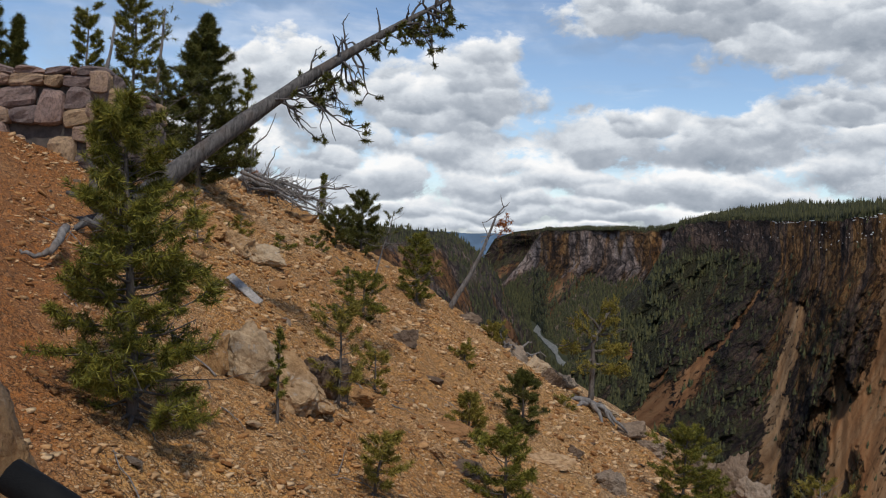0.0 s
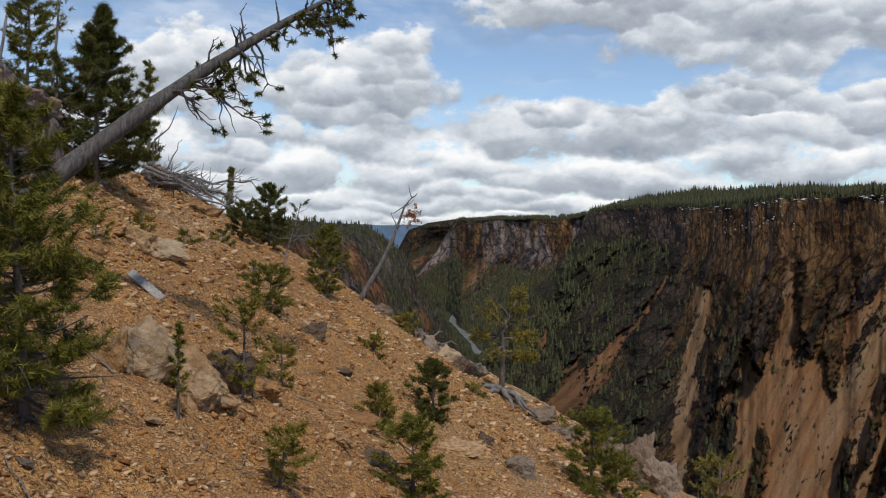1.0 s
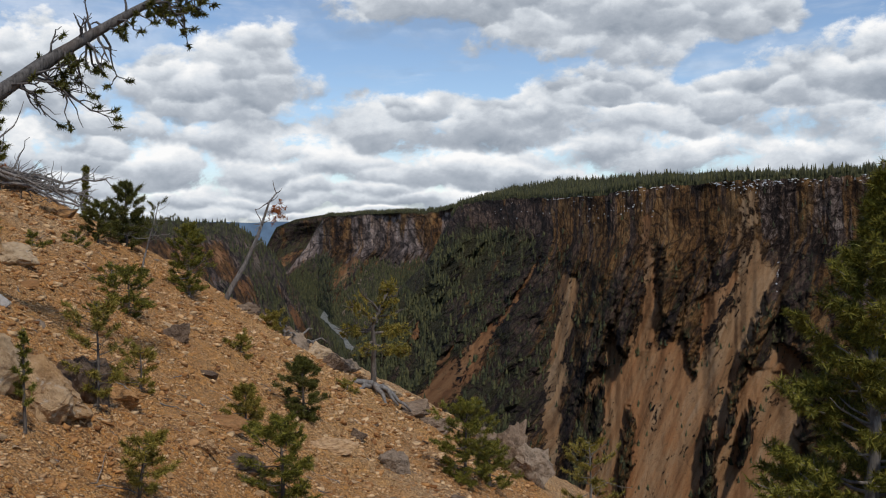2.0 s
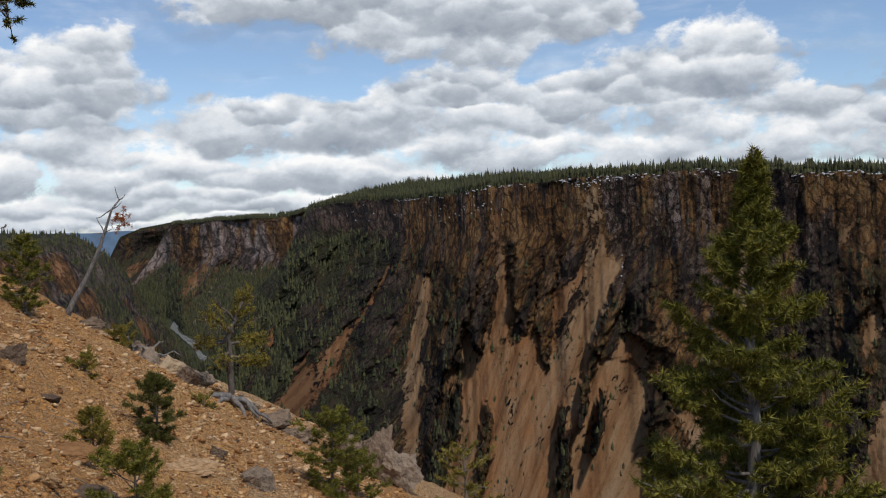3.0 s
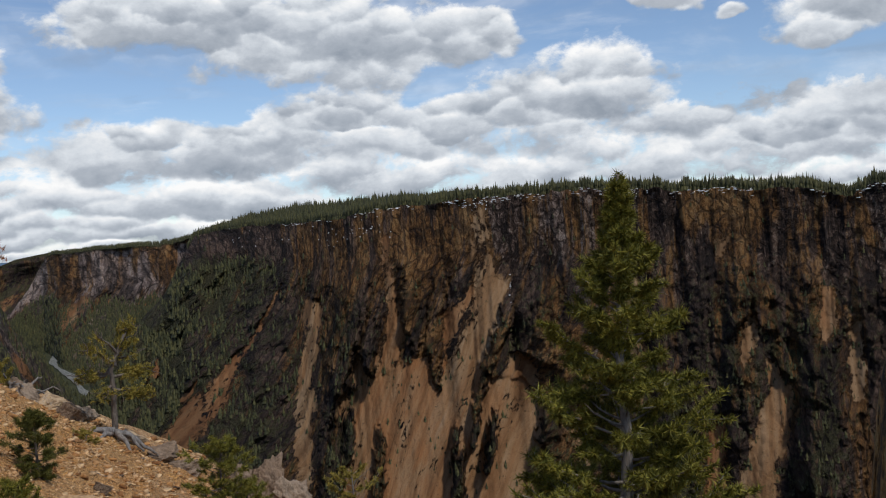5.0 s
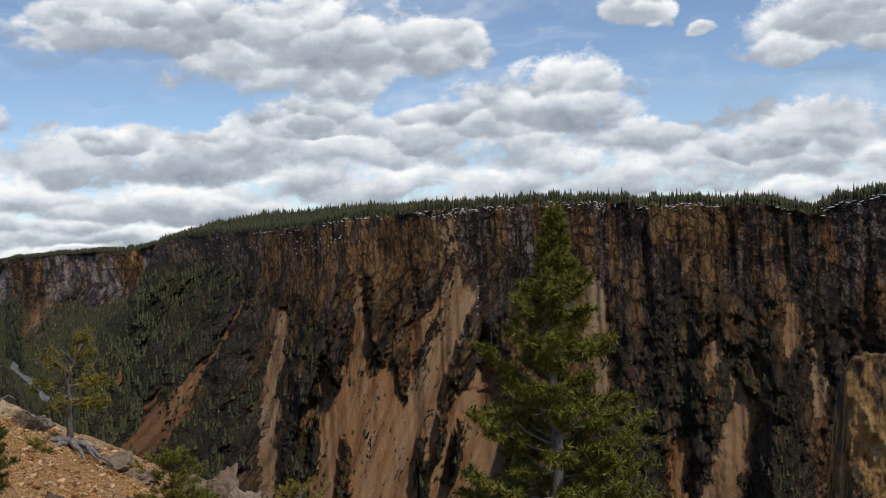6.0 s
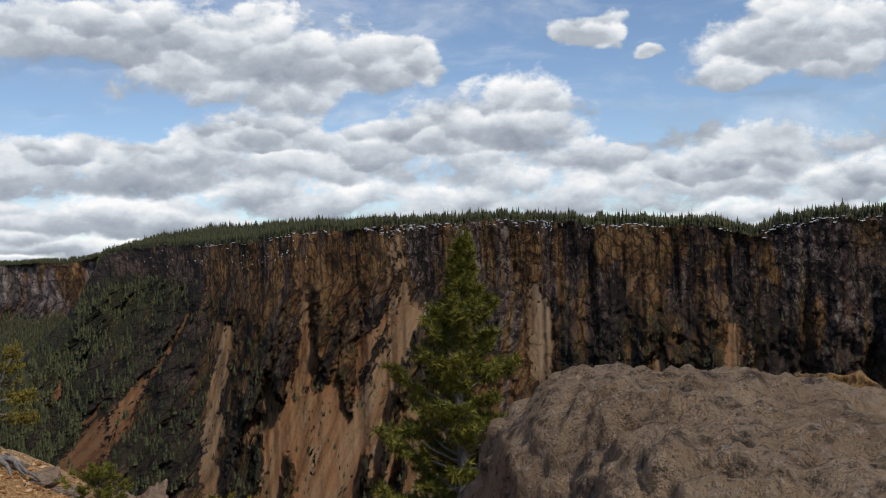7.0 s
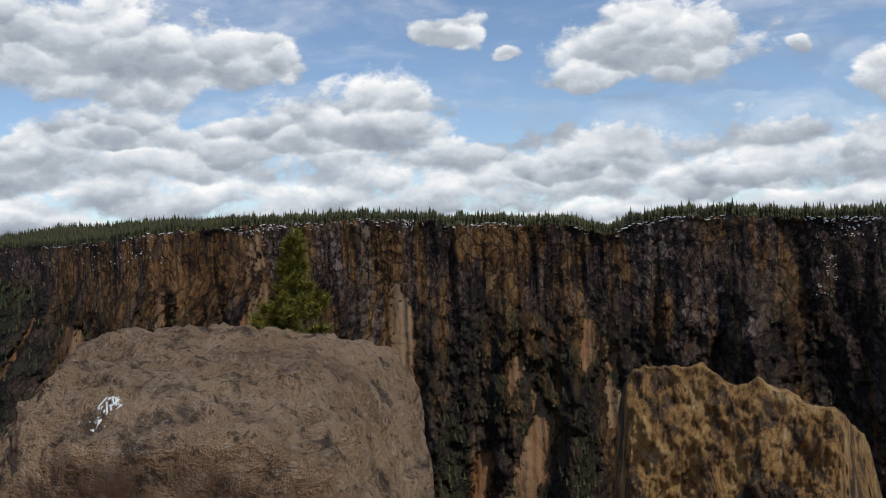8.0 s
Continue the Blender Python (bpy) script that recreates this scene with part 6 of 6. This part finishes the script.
def stone_wall():
    rng = np.random.default_rng(12)
    # plan corners: far left, near corner, receding end
    c0, c1, c2 = spot(66.5, 3.2, 16.0), spot(59.1, 3.6, 15.2), spot(56.2, 3.6, 17.8)
    ob = tagged(empty("stone_wall", (c1.x, c1.y, 2.9)), "rough mortared wall of pinkish grey fieldstones", "stone wall")
    org = Vector((c1.x, c1.y, 2.9))

    def run(p, q, tops, seed):
        r = np.random.default_rng(seed)
        p, q = Vector((p.x, p.y, 2.75)), Vector((q.x, q.y, 2.75))
        d = (q - p)
        ln = d.length
        d.normalize()
        nrm = Vector((-d.y, d.x, 0))
        if nrm.dot(Vector((CX, CY, 0)) - Vector((p.x, p.y, 0))) < 0:
            nrm = -nrm
        hmax = max(tops)
        th = 0.5
        n = 10
        ring = []
        for i in range(n + 1):
            x = ln * i / n
            top = float(np.interp(x / ln, np.linspace(0, 1, len(tops)), tops)) - 0.05
            for off, z in ((0.0, -0.3), (0.0, top), (-th, top), (-th, -0.3)):
                w = p + d * x + nrm * (off - 0.05) + Vector((0, 0, z)) - org
                ring.append(tuple(w))
        f = []
        for i in range(n):
            for j in range(3):
                a = i * 4 + j
                f.append((a, a + 1, a + 5, a + 4))
        f += [(0, 1, 2, 3), (n * 4 + 3, n * 4 + 2, n * 4 + 1, n * 4)]
        mesh_object("mortar", ring, f, MORTAR, ob)
        z = -0.05
        used = []
        while z < hmax:
            hh = r.uniform(0.14, 0.32)
            x = -r.uniform(0, 0.3)
            while x < ln:
                w = r.uniform(0.16, 0.58) if r.uniform() < 0.8 else r.uniform(0.10, 0.2)
                top = float(np.interp((x + w / 2) / ln, np.linspace(0, 1, len(tops)), tops))
                h1 = min(hh, top - z)
                tall = False
                if r.uniform() < 0.24 and z + 2.1 * hh < top:
                    h1, tall = hh * 2.1, True
                if h1 > 0.07 and not any(a < x + w * 0.6 and b > x + w * 0.4 and c > z + 0.04 for a, b, c in used):
                    me = wall_stone_mesh(int(r.integers(0, 14)))
                    st = new("stone", me)
                    st.parent = ob
                    c = p + d * (x + w / 2) + nrm * (-0.06 + r.uniform(0, 0.05)) + Vector((0, 0, z + h1 / 2)) - org
                    m = Matrix((d, nrm, Vector((0, 0, 1)))).transposed().to_4x4()
                    m.translation = c
                    st.matrix_basis = m @ Matrix.Rotation(r.normal(0, 0.10), 4, "Y") @ Matrix.Diagonal((w * 0.53, 0.14, h1 * 0.535, 1))
                    if tall:
                        used.append((x, x + w, z + h1))
                x += w
            z += hh

    run(c0, c1, [1.52, 1.55, 1.53, 1.57], 3)
    run(c1, c2, [1.55, 1.35, 1.38, 1.35], 4)


stone_wall()


# ---- the rocks by the camera ----
def block(name, centre, half, mat, label, k=5.0, seed=0, amp=0.03, shape=None, detail=34):
    bm = bmesh.new()
    bmesh.ops.create_cube(bm, size=2.0)
    bmesh.ops.subdivide_edges(bm, edges=bm.edges, cuts=detail, use_grid_fill=True)
    for v in bm.verts:
        p = v.co.copy()
        nrm = (abs(p.x) ** k + abs(p.y) ** k + abs(p.z) ** k) ** (1 / k)
        p = p / nrm
        if shape:
            p = shape(p)
        q = Vector((p.x * half[0], p.y * half[1], p.z * half[2]))
        s = seed * 3.7
        n1 = noise.fractal((q.x * 4 + s, q.y * 4, q.z * 4), 1.0, 2.0, 5)
        n2 = noise.fractal((q.x * 38 + s, q.y * 38, q.z * 38), 0.7, 2.0, 4)
        r = noise.ridged_multi_fractal((q.x * 9, q.y * 9 + s, q.z * 9), 1.0, 2.0, 4, 1.0, 2.0)
        q += p.normalized() * (amp * n1 + amp * 0.34 * n2 - amp * 0.12 * r)
        v.co = q
    me = bpy.data.meshes.new(name)
    bm.to_mesh(me)
    bm.free()
    me.materials.append(mat)
    me.polygons.foreach_set("use_smooth", [True] * len(me.polygons))
    ob = new(name, me)
    ob.location = centre
    return tagged(ob, label, "boulder")


def big_shape(p):
    w = 1.0 + 0.05 * max(0.0, -p.z)
    x, y, z = p.x, p.y * w, p.z
    if x < 0:
        x *= w * float(np.interp(y, [-1.0, -0.42, 0.22, 0.60, 1.0], [0.30, 0.52, 0.83, 1.10, 1.12]))
    if p.y < 0:
        y += min(0.5, 1.7 * max(0.0, 0.965 - z)) * -p.y
    if z > 0:
        z -= 0.125 * max(0.0, (-0.38 - p.x) / 0.62) ** 1.25 + 0.02 * (p.x + 0.5)
        z = z - 0.010 * (x + 0.35) ** 2 - 0.02 * max(0.0, -y) ** 2
    return Vector((x, y, z))


big = block("boulder", (1.640, 2.225, 1.415), (0.232, 0.345, 0.80), BOULDER, "large pinkish grey boulder with rounded edges and pits", 9.0, 2, 0.030, big_shape, 90)


def droppings():
    """A thin white splash that lies on the boulder's top."""
    rng = np.random.default_rng(2)
    co = np.array([v.co[:] for v in big.data.vertices])
    co = co[co[:, 2] > 0.5]
    s = Soup()
    for k in range(34):
        a = np.array([1.664 - big.location.x, 1.962 - big.location.y]) + np.clip(rng.normal(0, 1, 2), -1.5, 1.5) * (0.0060, 0.0055)
        line = []
        for j in range(4):
            q = a + np.array([rng.normal(0, 0.002), -0.0025 * j])
            near = co[np.argmin(((co[:, :2] - q) ** 2).sum(1))]
            line.append((q[0], q[1], near[2] + 0.0006))
        s.tube(np.array(line), np.array([0.0005, 0.0010, 0.0009, 0.0004]) * rng.uniform(0.6, 1.3), 5)
    stuff(s.make("dropping", WHITE, big, "white bird droppings on the rock"))


droppings()
near_stone = block("boulder", spot(74.3, -23.4, 1.9), (0.33, 0.36, 0.62), RUSTY, "grey boulder with a rusty orange flank by the overlook", 2.8, 7, 0.03, None, 30)


def handrail():
    ob = tagged(empty("handrail", (0, 0, 0)), "black round metal handrail beside the boulder", "handrail")
    a, b = np.array(spot(66.0, -12.0, 1.05)), np.array(spot(58.0, -17.5, 1.0))
    ob.location = a
    s = Soup()
    s.tube(np.stack([np.zeros(3), (b - a) * 0.33, (b - a) * 0.66, b - a, (b - a) * 1.0 + np.array([0, 0, -0.5])]), 0.016, 14)
    s.make("rail", BLACK, ob)


handrail()


def yellow_crag():
    bs, ws = np.linspace(-23.4, -8.6, 260), np.linspace(0, 1, 200)
    B, W = np.meshgrid(bs, ws, indexing="ij")
    top = np.interp(B, [-23.4, -22.6, -22.1, -21, -19.7, -18, -16.9, -15.6, -15.1, -13.9, -12, -10.2, -9.6, -9.2, -8.6], [-16, -12.2, -10.2, -9.2, -8.6, -8.1, -7.4, -7.6, -7.4, -6.6, -6.65, -6.9, -7.6, -9.6, -15])
    R0 = 80.0 + 5 * sstep(B, -9.9, -8.6) + 16 * sstep(B, -20.5, -23.4)
    zt = 2.29 + np.tan(np.radians(top)) * R0 + 1.0 * fbm(B * 1.3, B * 0, 4, 501)
    back = np.clip((0.16 - W) / 0.16, 0, 1)
    down = np.clip((W - 0.16) / 0.84, 0, 1)
    Z = zt - 30 * down - 2.0 * back ** 2
    s = np.radians(B) * 80 + 5 * sstep(B, -9.9, -8.6) - 16 * sstep(B, -20.5, -23.4)
    knob = 0.5 * fbm(s / 6.0, Z / 7.0, 4, 515) + 0.6 * fbm(s / 1.7, Z / 2.4, 7, 511, 0.66)
    crack = ridge(s / 3.2 + 0.3 * Z / 3, Z / 7.5, 5, 521) - 0.5
    R = R0 + 7 * back - 7 * down - (2.6 * knob + 1.6 * crack) * (0.35 + 0.65 * sstep(down, 0, 0.08))
    R = R - 1.1 * fbm(s / 0.8, Z / 1.1, 4, 541, 0.65)
    Z = Z + 0.7 * fbm(s / 1.8, R0 * 0 + 20 * W, 4, 531)
    ob = mesh_object("rock_pinnacle", (polar(B, R, Z) + np.array([0.9, -0.45, 0])).reshape(-1, 3), grid_faces(len(bs), len(ws)), YELLOW, smooth=False)
    tagged(ob, "crumbling ochre and grey rock pinnacle", "rock pinnacle")


yellow_crag()


# ---- loose stones, pebbles and twigs ----
def loose_stones():
    ground = bpy.data.objects["ground"]
    rng = np.random.default_rng(61)
    kinds = [rock_mesh(200 + k, STONE, 1, 5, 0.1) for k in range(10)] + [rock_mesh(230 + k, GREYROCK, 1, 5, 0.1) for k in range(3)]
    n = 0
    while n < 300:
        v = 5.2 + 20.5 * rng.uniform(0, 1) ** 1.5
        u = rng.uniform(-0.42, 0.30) * v
        if u > 6.8 or u < -5.5:
            continue
        s = (0.016 + 0.0026 * v) * math.exp(rng.normal(0, 0.5))
        ob = new("stone", kinds[int(rng.integers(0, 13))])
        ob.parent = ground
        p = on_land(u, v)
        ob.matrix_basis = Matrix.LocRotScale((p.x, p.y, p.z + 0.2 * s), Euler(rng.uniform(-0.5, 0.5, 3) + (0, 0, rng.uniform(0, 6))), (s * rng.uniform(.8, 1.6), s * rng.uniform(.6, 1.1), s * rng.uniform(.3, .6)))
        n += 1


def pebbles():
    rng = np.random.default_rng(62)
    n = 52000
    v = 5.0 + 21.0 * rng.uniform(0, 1, n) ** 1.25
    u = rng.uniform(-0.44, 0.32, n) * v
    ok = (u < 7) & (fbm(u * 0.8, v * 0.8, 3, 601) + rng.uniform(-.25, .25, n) > -0.12)
    u, v = u[ok], v[ok]
    n = len(u)
    X, Y = to_world(u, v)
    s = (0.0040 + 0.0007 * v) * np.exp(np.clip(rng.normal(0, 0.70, n), -1.6, 1.5))
    cube = np.array([(x, y, z) for x in (-1, 1) for y in (-1, 1) for z in (-1, 1)], float)
    V = cube[None] * rng.uniform(0.45, 1.0, (n, 8, 3))
    V *= np.stack([rng.uniform(.8, 1.5, n), rng.uniform(.7, 1.2, n), rng.uniform(.25, .6, n)], -1)[:, None] * s[:, None, None]
    a = rng.uniform(0, 6.28, n)
    c, d = np.cos(a)[:, None], np.sin(a)[:, None]
    x, y = V[..., 0] * c - V[..., 1] * d, V[..., 0] * d + V[..., 1] * c
    tilt = rng.normal(0, 0.35, n)[:, None]
    V = np.stack([x, y * np.cos(tilt) - V[..., 2] * np.sin(tilt), y * np.sin(tilt) + V[..., 2] * np.cos(tilt)], -1)
    V += np.stack([X, Y, land(u, v) + 0.15 * s], -1)[:, None]
    q = np.array([(0, 1, 3, 2), (4, 6, 7, 5), (0, 4, 5, 1), (2, 3, 7, 6), (0, 2, 6, 4), (1, 5, 7, 3)])
    F = (q[None] + (np.arange(n) * 8)[:, None, None]).reshape(-1, 4)
    ob = mesh_object("pebbles", V.reshape(-1, 3), F, PEBBLE)
    tagged(ob, "loose orange and tan scree pebbles over the slope", "scree", kind="stuff")


def twigs():
    rng = np.random.default_rng(63)
    s = Soup()
    for k in range(150):
        v = 5.5 + 19 * rng.uniform(0, 1) ** 1.3
        u = rng.uniform(-0.40, 0.25) * v
        p = np.array(on_land(u, v, -0.01))
        a = rng.uniform(0, 6.28)
        ln = rng.uniform(0.12, 0.55)
        u2, v2 = u + math.cos(a) * ln, v + math.sin(a) * ln
        e = np.array(on_land(u2, v2, -0.015))
        s.tube(wander(p, e, 6, 0.08, rng), np.linspace(rng.uniform(0.006, 0.014), 0.003, 6), 4, False)
    ob = s.make("fallen_twigs", DEAD, None)
    tagged(ob, "thin grey twigs scattered over the gravel", "twigs", kind="stuff")


pebbles()
twigs()
loose_stones()
